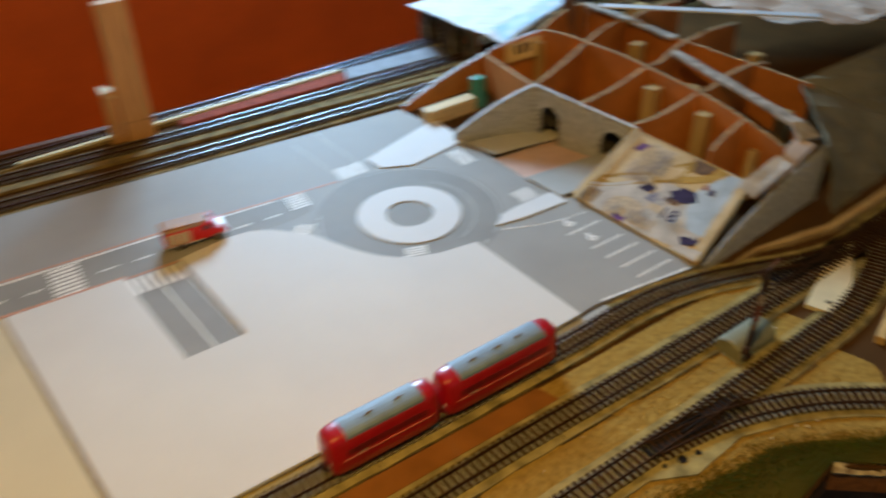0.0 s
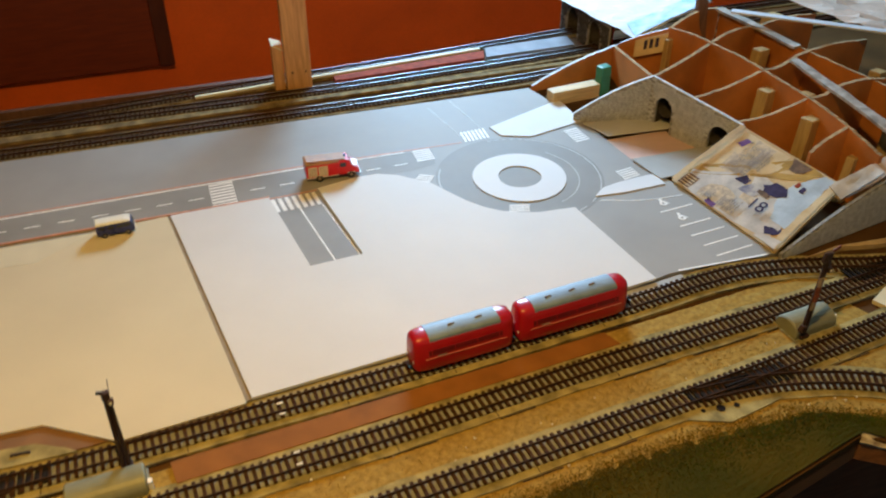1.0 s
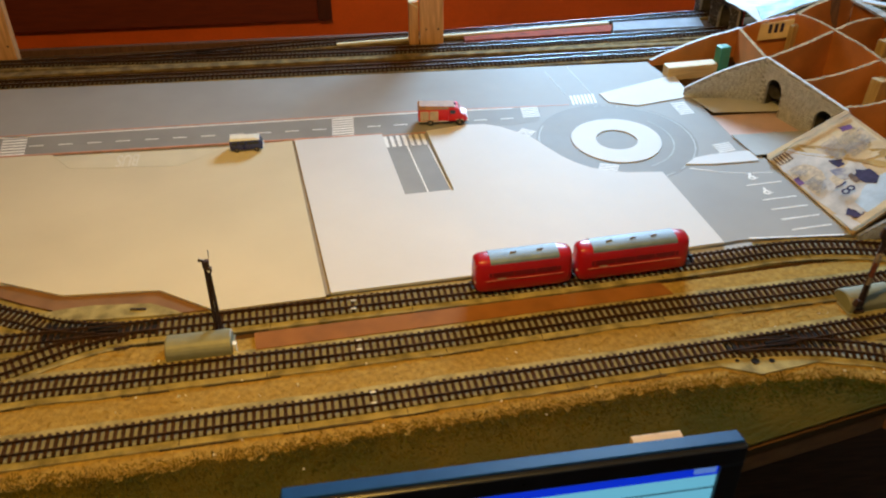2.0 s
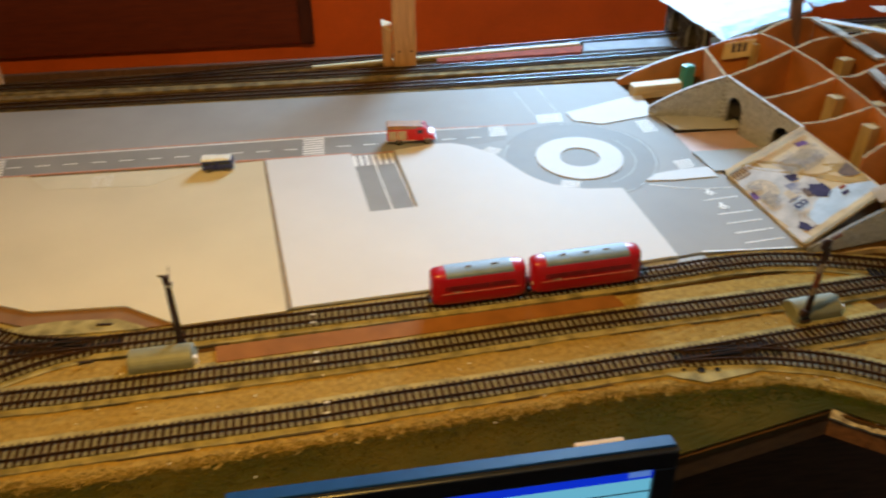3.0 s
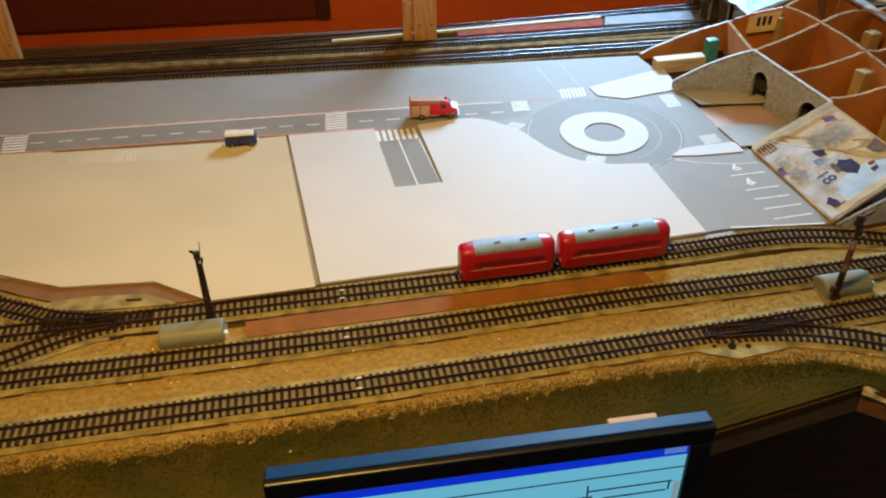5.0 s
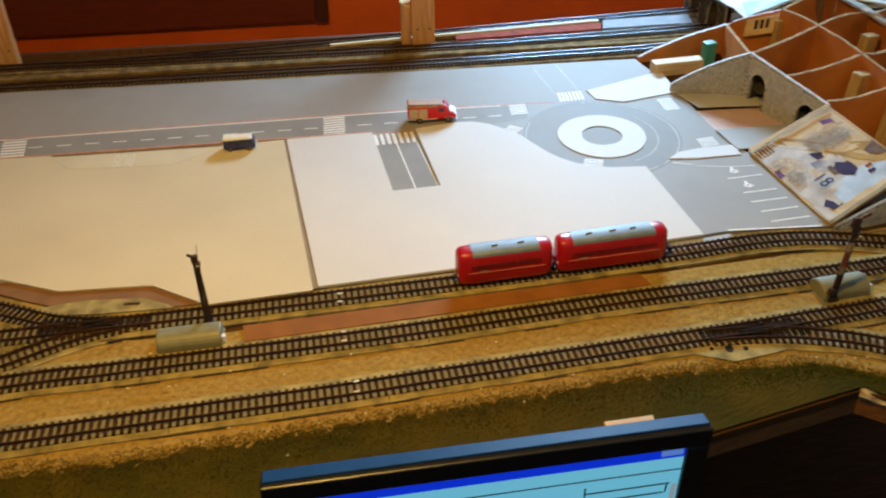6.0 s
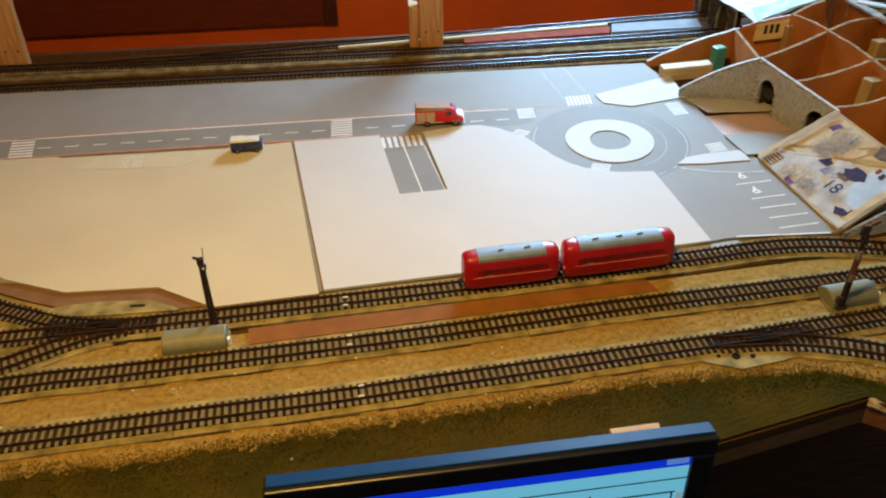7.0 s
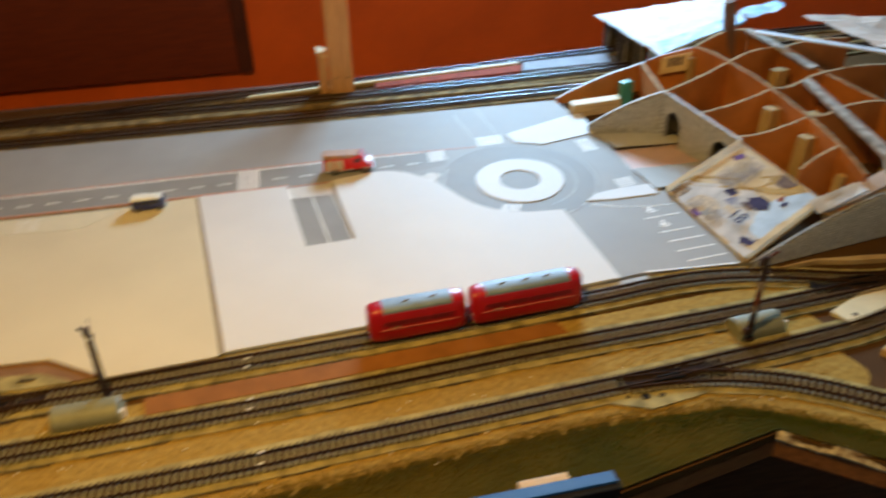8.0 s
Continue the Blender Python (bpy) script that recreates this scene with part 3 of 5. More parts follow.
def build_ground():
    # Sand ballast between and before the tracks: one uneven grainy sheet.
    bm = bmesh.new()
    nx, ny = 260, 34
    grid = []
    for j in range(ny + 1):
        for i in range(nx + 1):
            u, v = i / nx, j / ny
            x = -1.5 + 2.20 * u + 0.012 * noise.noise((v * 9, u, 2)) * u
            y_lo = front_y(x) + 0.003
            y_hi = -0.045 + 0.06 * min(1, max(0, (x + 0.1) / 0.7)) - 0.012
            y = y_lo + (y_hi - y_lo) * v
            grid.append(bm.verts.new((x, y, -0.0072 + 0.0008 * noise.noise((x * 90, y * 90, 0)) + 0.0007 * noise.noise((x * 400, y * 400, 3)))))
    w = nx + 1
    for j in range(ny):
        for i in range(nx):
            k = j * w + i
            bm.faces.new((grid[k], grid[k + 1], grid[k + w + 1], grid[k + w]))
    tagged(part("sand_ballast", bm, M_SAND), "glued ochre sand between the model tracks", "sand", kind="stuff")
    # Static grass strip along the front edge.
    bm = bmesh.new()
    grid = []
    nx, ny = 300, 24
    for j in range(ny + 1):
        for i in range(nx + 1):
            u, v = i / nx, j / ny
            x = -1.5 + 2.19 * u
            hi = -0.238 + 0.050 * min(1, max(0, (x + 0.2) / 0.55)) + 0.006 * noise.noise((x * 22, 0, 5)) + 0.003 * noise.noise((x * 120, 0, 6)) + 0.006
            if x > 0.46:
                hi = -0.187 - 0.60 * max(0, x - 0.53) ** 1.12 + 0.003 * noise.noise((x * 90, 0, 6))
            lo = front_y(x) + 0.002
            y = lo + (max(hi, lo + 0.004) - lo) * v
            grid.append(bm.verts.new((x, y, -0.0079 + 0.0033 * math.sin(math.pi * min(1, v * 0.5 + 0.5)) ** 0.6 + 0.0007 * noise.noise((x * 420, y * 420, 9)))))
    w = nx + 1
    for j in range(ny):
        for i in range(nx):
            k = j * w + i
            bm.faces.new((grid[k], grid[k + 1], grid[k + w + 1], grid[k + w]))
    tagged(part("grass_strip", bm, M_GRASS), "dull green and brown static grass along the board's edge", "grass", kind="stuff")
    # Upright fibres on the mat, thinning out over the sand, greener beside the branch.
    rnd = random.Random(6)
    tufts = {"dull": bmesh.new(), "green": bmesh.new(), "edge": bmesh.new()}
    for _ in range(26000):
        x = rnd.uniform(-0.62, 0.68)
        hi = -0.236 + 0.050 * min(1, max(0, (x + 0.2) / 0.55)) if x < 0.46 else -0.187 - 0.60 * max(0, x - 0.53) ** 1.12
        lo = front_y(x) + 0.004
        hi += abs(rnd.gauss(0, 0.0040)) if rnd.random() < 0.08 else -0.001
        if hi <= lo:
            continue
        y = hi - (hi - lo) * rnd.random() ** 1.25
        k = "green" if rnd.random() < 0.85 * min(1, max(0, (x - 0.33 + 0.05 * noise.noise((x * 14, y * 20, 2))) / 0.10)) + 0.12 else "dull"
        tuft(tufts[k], (x, y, -0.0072 if y > hi - 0.004 else -0.0056), rnd)
    # Straw-coloured fibres where the mat thins out into the sand.
    for _ in range(9000):
        x = rnd.uniform(-0.62, 0.66)
        hi = -0.236 + 0.050 * min(1, max(0, (x + 0.2) / 0.55)) if x < 0.46 else -0.187 - 0.60 * max(0, x - 0.53) ** 1.12
        y = hi + 0.002 + rnd.gauss(0, 0.0058)
        if y > front_y(x) + 0.004:
            tuft(tufts["edge"], (x, y, -0.0070 if y > hi - 0.003 else -0.0052), rnd)
    tagged(part("grass_fibres", tufts["edge"], M_FIBREEDGE), "straw-coloured grass fibres thinning into the sand", "grass", kind="stuff")
    tagged(part("grass_fibres", tufts["dull"], M_FIBRE), "short olive-brown static grass fibres", "grass", kind="stuff")
    tagged(part("grass_fibres", tufts["green"], M_FIBREGREEN), "short green static grass fibres beside the branch track", "grass", kind="stuff")
    # Loose grains and pale flakes.
    rnd = random.Random(4)
    bm = bmesh.new()
    for _ in range(24000):
        x = rnd.uniform(-0.62, 0.66)
        edge = -0.236 + 0.05 * min(1, max(0, (x + 0.2) / 0.55))
        y = rnd.uniform(edge - 0.001, -0.055)
        if rnd.random() < 0.04:
            y = edge + rnd.gauss(0.003, 0.004)
        r = rnd.uniform(0.0004, 0.0009)
        bmesh_grain(bm, (x, y, -0.0068 if y > edge + 0.004 else -0.0052), r, rnd)
    tagged(part("sand_grains", bm, M_GRAIN), "loose ochre grains on the sand ballast", "sand", kind="stuff")
    # Pale flakes whose sparkle is put into the colour.
    bm = bmesh.new()
    for x, y in ((-0.197, -0.137), (-0.091, -0.124), (-0.033, -0.137), (0.039, -0.114), (-0.182, -0.084), (-0.11, -0.223), (0.052, -0.204), (-0.32, -0.176), (-0.025, -0.250),
                 (-0.085, -0.207), (-0.154, -0.14), (0.215, -0.208), (0.54, -0.183), (0.594, -0.19), (0.201, -0.115), (0.273, -0.176), (0.572, -0.184), (0.58, -0.19), (0.173, -0.184)):
        bmesh_grain(bm, (x, y, -0.0052 if y > -0.215 else -0.0042), 0.0019, rnd)
    for _ in range(70):
        x = rnd.uniform(-0.5, 0.62)
        bmesh_grain(bm, (x, rnd.uniform(-0.215 + 0.05 * min(1, max(0, (x + 0.2) / 0.6)), -0.065), -0.0060), rnd.uniform(0.0006, 0.0011), rnd)
    tagged(part("mica_flakes", bm, M_GLINT), "pale flakes scattered on the sand, their sparkle painted near white", "flake", kind="stuff")


def tuft(bm, c, rnd):
    c, h, a = Vector(c), rnd.uniform(0.0010, 0.0022), rnd.uniform(0, 6.28)
    w = rnd.uniform(0.0004, 0.0009)
    tip = bm.verts.new(c + Vector((rnd.uniform(-0.002, 0.002), rnd.uniform(-0.002, 0.002), h)))
    foot = [bm.verts.new(c + Vector((w * math.cos(a + k * 2.09), w * math.sin(a + k * 2.09), 0))) for k in range(3)]
    for k in range(3):
        bm.faces.new((foot[k], foot[(k + 1) % 3], tip))


def bmesh_grain(bm, c, r, rnd):
    c = Vector(c)
    v = [bm.verts.new(c + Vector(q) * r * rnd.uniform(0.6, 1.3)) for q in ((1, 0, 0), (-0.5, 0.87, 0), (-0.5, -0.87, 0), (0, 0, 1.0))]
    for f in ((0, 1, 3), (1, 2, 3), (2, 0, 3)):
        bm.faces.new([v[k] for k in f])


build_ground()

# ---------------------------------------------------------------- cards and printed roads
BASE_TOP, CARD_TOP = -0.0024, 0.0
MARK = BASE_TOP + 0.0003
NORTH_LINES = ((0.399, 0.478, 0.382, 0.590), (0.440, 0.494, 0.425, 0.606))
RC = (0.4385, 0.331)     # the roundabout's centre


def quad(points, z=MARK, t=0.0002):
    return slab(points, z - t, z)


def build_road_card():
    t = thing("road_card", "grey printed road card with white markings, lying on the baseboard", "road card")
    outline = [(-1.5, 0.63), (-0.576, 0.627), (-0.087, 0.617), (0.574, 0.610), (0.606, 0.470), (0.618, 0.323), (0.641, 0.251), (0.676, 0.050), (0.60, 0.058), (0.52, 0.056), (0.47, 0.046), (0.36, 0.034), (0.0, 0.006), (-0.13, -0.006), (-0.2, 0.045), (-1.5, 0.20)]
    part("sheet", slab(outline, BOARD_Z + 0.0003, BASE_TOP), M_GREY, t)
    road = [(-1.5, 0.378), (-0.4, 0.380), (0.085, 0.386), (0.217, 0.400), (0.30, 0.400), (0.335, 0.408), (0.345, 0.452), (0.14, 0.4575), (-0.52, 0.4455), (-1.5, 0.432)]
    part("carriageway", slab(road, BASE_TOP - 0.0001, BASE_TOP + 0.0001), M_ROAD, t, "dark grey printed carriageway")
    part("roundabout", disc(*RC, 0.122, BASE_TOP - 0.0001, BASE_TOP + 0.00016), M_ROAD, t, "dark grey printed roundabout")
    part("bus_bay", slab([(-0.401, 0.376), (-0.369, 0.336), (-0.215, 0.326), (-0.150, 0.374)], BASE_TOP, CARD_TOP + 0.0002), mat("bay_print", (0.68, 0.62, 0.44), 0.45, vary=0.04, scale=14, fine=1500, bump=0.04), t, "pale grey bus bay")
    part("ramp_lane", slab([(0.084, 0.390), (0.153, 0.392), (0.176, 0.210), (0.105, 0.204)], BASE_TOP, BASE_TOP + 0.0001), M_ROAD, t)
    # Kerb lines.
    far, near = 0.462, 0.3825
    part("red_kerb_line", quad([(-1.5, 0.4465), (-0.52, 0.4545), (0.14, 0.4655), (0.395, 0.459), (0.395, 0.4565), (0.14, 0.4625), (-0.52, 0.4515), (-1.5, 0.4435)]), M_RED, t)
    part("edge_line", quad([(-1.5, 0.4405), (-0.52, 0.4488), (0.14, 0.4598), (0.30, 0.4575), (0.30, 0.4550), (0.14, 0.4568), (-0.52, 0.4458), (-1.5, 0.4375)]), M_WHITE, t)
    part("red_kerb_line", quad([(-1.5, 0.380), (-0.4, 0.3825), (0.085, 0.3875), (0.085, 0.3905), (-0.4, 0.3855), (-1.5, 0.383)], CARD_TOP + 0.0004, 0.002), M_RED, t)
    part("edge_line", quad([(-1.5, 0.3845), (-0.4, 0.3868), (0.085, 0.3918), (0.085, 0.3935), (-0.4, 0.3885), (-1.5, 0.386)]), M_WHITE, t)
    # Lane dashes.
    n = -24
    while n < 8:
        x = -0.0223 + n * 0.0425
        y = 0.4195 + 0.007 * x
        if not (-0.012 < x < 0.045 or -0.50 < x + 0.01 < -0.455 or x > 0.31 or 0.11 < x < 0.215):
            part("lane_dash", quad([(x, y - 0.0012), (x + 0.021, y - 0.0010), (x + 0.021, y + 0.0012), (x, y + 0.0010)]), M_WHITE, t)
        n += 1
    # Zebra crossings: corner, one side along the stripes, the other across them, count.
    for c, a, b, k, z in (((0.008, 0.390), (0.034, 0.002), (0.0, 0.064), 8, MARK), ((-0.482, 0.379), (0.036, 0.001), (-0.012, 0.072), 8, MARK),
                          ((0.312, 0.421), (0.028, 0.001), (0.001, 0.036), 6, MARK), ((0.286, 0.366), (0.020, -0.012), (0.018, 0.021), 5, MARK),
                          ((0.400, 0.457), (0.002, 0.033), (0.044, 0.003), 7, MARK), ((0.564, 0.401), (0.025, 0.003), (-0.003, 0.044), 7, MARK),
                          ((0.580, 0.275), (0.028, 0.005), (-0.002, 0.027), 5, MARK), ((0.388, 0.249), (0.027, -0.008), (0.008, 0.018), 4, MARK),
                          ((0.087, 0.350), (-0.003, 0.034), (0.067, 0.002), 7, MARK)):
        for i in range(k):
            u0, u1 = (i + 0.15) / k, (i + 0.72) / k
            p = [Vector(c) + Vector(b) * u0, Vector(c) + Vector(b) * u1]
            part("zebra_stripe", quad([p[0], p[0] + Vector(a), p[1] + Vector(a), p[1]], z), M_WHITE, t)
    part("stop_edge", quad([(0.084, 0.386), (0.152, 0.389), (0.152, 0.392), (0.084, 0.389)]), M_RED, t)
    part("ramp_line", quad([(0.1195, 0.350), (0.1215, 0.350), (0.1405, 0.209), (0.1385, 0.209)]), M_WHITE, t)
    part("ramp_line", quad([(0.151, 0.350), (0.1525, 0.350), (0.1725, 0.213), (0.171, 0.213)]), M_WHITE, t)
    # The roundabout's edge lines.
    for r0, r1, a0, a1, d in ((0.1165, 0.1182, 150, 200, 0), (0.1165, 0.1182, -35, 60, 0), (0.0855, 0.0868, -70, 40, 0), (0.1165, 0.1182, -130, -38, 1), (0.1165, 0.1182, 60, 95, 1)):
        steps = 24
        for i in range(steps):
            if d and i % 4 > 1:
                continue
            p, q = radians(a0 + (a1 - a0) * i / steps), radians(a0 + (a1 - a0) * (i + 1) / steps)
            part("edge_line", quad([(RC[0] + r * math.cos(a), RC[1] + r * math.sin(a)) for r, a in ((r0, p), (r1, p), (r1, q), (r0, q))]), M_FAINT, t)
    for ax, ay, bx, by in NORTH_LINES:
        part("edge_line", quad([(ax, ay), (ax + 0.0016, ay), (bx + 0.0016, by), (bx, by)]), M_FAINT, t)
    # Parking bays.
    for ax, ay, bx, by in ((0.583, 0.182, 0.636, 0.187), (0.590, 0.143, 0.640, 0.148), (0.592, 0.119, 0.645, 0.124), (0.595, 0.0945, 0.650, 0.100), (0.598, 0.070, 0.655, 0.076)):
        part("bay_line", quad([(ax, ay - 0.0012), (bx, by - 0.0012), (bx, by + 0.0012), (ax, ay + 0.0012)]), M_WHITE, t)
    part("edge_line", quad([(0.520, 0.236), (0.56, 0.221), (0.60, 0.213), (0.636, 0.212), (0.636, 0.2135), (0.60, 0.2145), (0.56, 0.2225), (0.521, 0.2375)]), M_WHITE, t)
    part("edge_line", quad([(0.535, 0.0565), (0.66, 0.0505), (0.66, 0.0535), (0.535, 0.0595)]), M_WHITE, t)
    for x, y in ((0.599, 0.203), (0.604, 0.163)):
        # Bay symbol as a plain shape.
        part("bay_sign", ring(x, y - 0.002, 0.0022, 0.0058, MARK, MARK + 0.0002, 20), M_WHITE, t)
        part("bay_sign", quad([(x - 0.003, y + 0.002), (x + 0.001, y + 0.001), (x + 0.003, y + 0.010), (x - 0.001, y + 0.011)]), M_WHITE, t)
        part("bay_sign", quad([(x + 0.002, y - 0.003), (x + 0.009, y - 0.004), (x + 0.009, y - 0.0025), (x + 0.002, y - 0.001)]), M_WHITE, t)
    # Bus bay lettering, read from the far side.
    cu = bpy.data.curves.new("bay_lettering", "FONT")
    cu.body, cu.size, cu.align_x, cu.align_y, cu.extrude = "BUS", 0.034, "CENTER", "CENTER", 0.0001
    cu.offset = 0.0006
    cu.materials.append(mat("bay_letter", (0.76, 0.72, 0.60), 0.55, vary=0.05, scale=80, fine=1500, bump=0.02, spec=0.15))
    ob = new("bay_lettering", cu)
    ob.parent = t
    ob.matrix_local = pose(-0.290, 0.352, CARD_TOP + 0.0005, 0, 0, 182) @ Matrix.Diagonal((0.56, 1.45, 1, 1))


def build_cards():
    a = [(-1.5, 0.379), (-0.405, 0.3815), (-0.371, 0.338), (-0.215, 0.328), (-0.152, 0.374), (-0.0532, 0.3842), (-0.0032, -0.001), (-0.128, -0.012), (-0.198, 0.034), (-0.309, 0.037), (-0.391, 0.072), (-0.412, 0.093), (-0.50, 0.19), (-0.62, 0.30), (-1.5, 0.34)]
    tagged(part("cream_card", slab(a, BASE_TOP, CARD_TOP), M_CARD), "large plain cream card cut along the tracks", "card", "cream cards")
    b = [(-0.0490, 0.383), (0.084, 0.386), (0.106, 0.209), (0.174, 0.214), (0.153, 0.389), (0.180, 0.395), (0.217, 0.402), (0.245, 0.401), (0.270, 0.389), (0.295, 0.366), (0.312, 0.348), (0.327, 0.318), (0.342, 0.290), (0.358, 0.268), (0.378, 0.250), (0.400, 0.239), (0.425, 0.231), (0.476, 0.227), (0.498, 0.049), (0.30, 0.029), (0.003, 0.004)]
    tagged(part("cream_card", slab(b, BASE_TOP, CARD_TOP + 0.0012), M_CARDWHITE), "pale off-white card with a curved edge and a cut-out street", "card", "cream cards")
    # Brown-grey strip gives the gap between the cards its shadow by colour.
    tagged(part("joint_strip", slab([(-0.0570, 0.380), (-0.0480, 0.380), (0.0035, 0.004), (-0.0075, 0.001)], BASE_TOP, CARD_TOP - 0.0006), M_JOINTSHADE), "tan strip painted as the thin shadow between two cream cards", "card")
    tagged(part("card_strip", slab([(0.002, -0.004), (0.40, 0.019), (0.535, 0.034), (0.535, 0.052), (0.498, 0.047), (0.30, 0.026), (0.003, 0.001)], BOARD_Z + 0.0004, -0.0035), M_LIGHTGREY), "grey card strip beside the station track", "card")
    tagged(part("island_ring", ring(*RC, 0.031, 0.068, MARK, MARK + 0.0014, 72, 0.0006), M_WHITECARD), "white card ring lying on the printed roundabout", "card ring")
    k = [(0.454, 0.490), (0.461, 0.458), (0.505, 0.440), (0.603, 0.463), (0.603, 0.548)]
    tagged(part("kerb_card", slab(k, MARK, MARK + 0.0014), M_WHITECARD), "five-sided white card piece beside the roundabout", "card", "white kerb cards")
    k = [(0.518, 0.247), (0.538, 0.264), (0.565, 0.270), (0.600, 0.274), (0.627, 0.275), (0.628, 0.245), (0.560, 0.243)]
    tagged(part("kerb_card", slab(k, MARK, MARK + 0.0014), M_WHITECARD), "white card piece with a curved edge by the parking bays", "card", "white kerb cards")
    tagged(part("platform_board", slab([(-0.083, -0.051), (0.394, -0.015), (0.403, -0.038), (-0.079, -0.079)], BOARD_Z + 0.0005, -0.0042), mat("platform_brown", (0.27, 0.105, 0.022), 0.8, spec=0.12, vary=0.08, scale=30, fine=700, bump=0.08)),
           "flat brown hardboard platform between two tracks", "platform")
    # Card ramps into the arches.
    tagged(part("road_strip", panel((0.600, 0.452, 0.001), (0.735, 0.425, 0.004), (0.745, 0.385, 0.004), (0.618, 0.400, 0.001), 0.0016, 8, 2, 0.001), mat("grey_beige_card", (0.50, 0.48, 0.41), 0.65, spec=0.15, vary=0.06, scale=14, fine=900)), "grey-beige card strip leading into a stone arch", "card", "road strips")
    tagged(part("road_strip", panel((0.617, 0.322, 0.0005), (0.770, 0.318, 0.003), (0.775, 0.262, 0.003), (0.628, 0.258, 0.0005), 0.0016, 8, 2, 0.0008), M_LIGHTGREY), "grey card strip leading into a stone arch", "card", "road strips")


build_road_card()
build_cards()

# ---------------------------------------------------------------- the unfinished hill
def wall_outline(length, za, zb, arches, base=0.0, bow=0.0):
    pts = [(0, base)]
    for c, half, spring in arches:
        pts.append((c - half, base))
        for i in range(0, 13):
            a = math.pi * (1 - i / 12)
            pts.append((c + half * math.cos(a), spring + half * math.sin(a)))
        pts.append((c + half, base))
    pts.append((length, base))
    for i in range(0, 9):
        u = 1 - i / 8
        pts.append((length * u, za + (zb - za) * u + bow * math.sin(math.pi * u)))
    return pts


def standing(points, thick):
    """A sheet in the xz plane with thickness towards +y."""
    bm = slab(points, 0.0, thick)
    for v in bm.verts:
        v.co = Vector((v.co.x, v.co.z, v.co.y))
    return bm


def inside(x, z, pts):
    hit = False
    for (ax, az), (bx, bz) in zip(pts, pts[1:] + pts[:1]):
        if (az > z) != (bz > z) and x < ax + (z - az) / (bz - az) * (bx - ax):
            hit = not hit
    return hit


def build_stone_wall(name, a, b, za, zb, arches, label, base=-0.008, thick=0.004, bow=0.0, cap=True, facing=None, inner=None):
    """A moulded stone sheet with small blocks, on a line in plan from a to b."""
    a, b = Vector(a), Vector(b)
    d = b - a
    t = thing(name, label, "stone wall", at=(a.x, a.y, 0), turn=math.degrees(math.atan2(d.y, d.x)))
    pts = wall_outline(d.length, za, zb, arches, base, bow)
    part("sheet", standing(pts, thick), M_STONE, t)
    rnd = random.Random(int(a.x * 1000) + 3)
    bm = bmesh.new()
    z, row = base + 0.0008, 0
    while z < max(za, zb) + abs(bow):
        x = -0.003 if row % 2 else 0.0
        while x < d.length:
            w = min(rnd.uniform(0.0055, 0.0100), d.length - x - 0.0002)
            if w < 0.0020:
                break
            cx, cz = x + w / 2, z + 0.0019
            if all(inside(cx + i * (w / 2 - 0.0004), cz + k * 0.0016, pts) for i in (-1, 0, 1) for k in (-1, 0, 1)):
                e = rnd.uniform(0.0006, 0.0014)
                for s in (-1, 1):
                    y = -e / 2 if s < 0 else thick + e / 2
                    box((cx, y, cz), (w - 0.0010, e, 0.0030), bm=bm)
            x += w
        z += 0.0040
        row += 1
    s = part("stone_facing", bm, facing or M_STONEPIECE, t)
    s["kind"] = "stuff"
    for c, half, spring in arches:
        for i in range(13):
            an = math.pi * (i + 0.5) / 13
            bm = box((c + (half + 0.002) * math.cos(an), -0.0006, spring + (half + 0.002) * math.sin(an)), (0.0036, 0.0014, 0.0040), (0, 90 - math.degrees(an), 0))
            part("arch_stone", bm, facing or M_STONEPIECE, t)
        # Lining, and back unless inner is given, carry the recess shade as near-black colour.
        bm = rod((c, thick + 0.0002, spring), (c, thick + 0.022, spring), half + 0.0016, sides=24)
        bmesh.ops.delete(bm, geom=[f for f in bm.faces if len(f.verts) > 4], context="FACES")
        part("arch_lining", bm, mat("shade_dark_stone", (0.05, 0.042, 0.036), 0.9, vary=0.2, scale=120, fine=900, bump=0.4), t, "inside of the arch, its shade put into a dark colour")
        part("arch_back", box((c, thick + 0.023, (spring + half - 0.004) / 2), (2 * half + 0.004, 0.002, spring + half + 0.008)), inner or M_ARCHSHADE, t)
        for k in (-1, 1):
            part("arch_lining", box((c + k * (half + 0.001), thick + 0.011, (spring + base) / 2), (0.002, 0.0215, spring - base)), MATS["shade_dark_stone"], t)
    if cap:
        top = [(x, z) for x, z in pts[-9:]]
        bm = bmesh.new()
        rows = []
        for x, z in top:
            rows.append([bm.verts.new((x, -0.0006, z)), bm.verts.new((x, thick + 0.0006, z)), bm.verts.new((x, thick + 0.0006, z + 0.0016)), bm.verts.new((x, -0.0006, z + 0.0016))])
        for r, q in zip(rows, rows[1:]):
            for k in range(4):
                bm.faces.new((r[k], r[(k + 1) % 4], q[(k + 1) % 4], q[k]))
        bm.faces.new(rows[0]), bm.faces.new(rows[-1][::-1])
        part("foam_edge", bm, mat("pale_foam_edge", (0.60, 0.60, 0.58), 0.7, vary=0.15, scale=120, fine=900, bump=0.5), t, "pale foam card edge")
    return t


CORNER, WALL_END = (0.700, 0.425), (0.756, 0.265)
build_stone_wall("stone_slope_wall", (0.592, 0.470), CORNER, 0.009, 0.077, [], "grey moulded stone wing wall rising to a corner", bow=0.006)
build_stone_wall("stone_arch_wall", CORNER, WALL_END, 0.078, 0.060, [(0.030, 0.0160, 0.036), (0.137, 0.0190, 0.026)], "grey moulded stone wall with two dark arches")
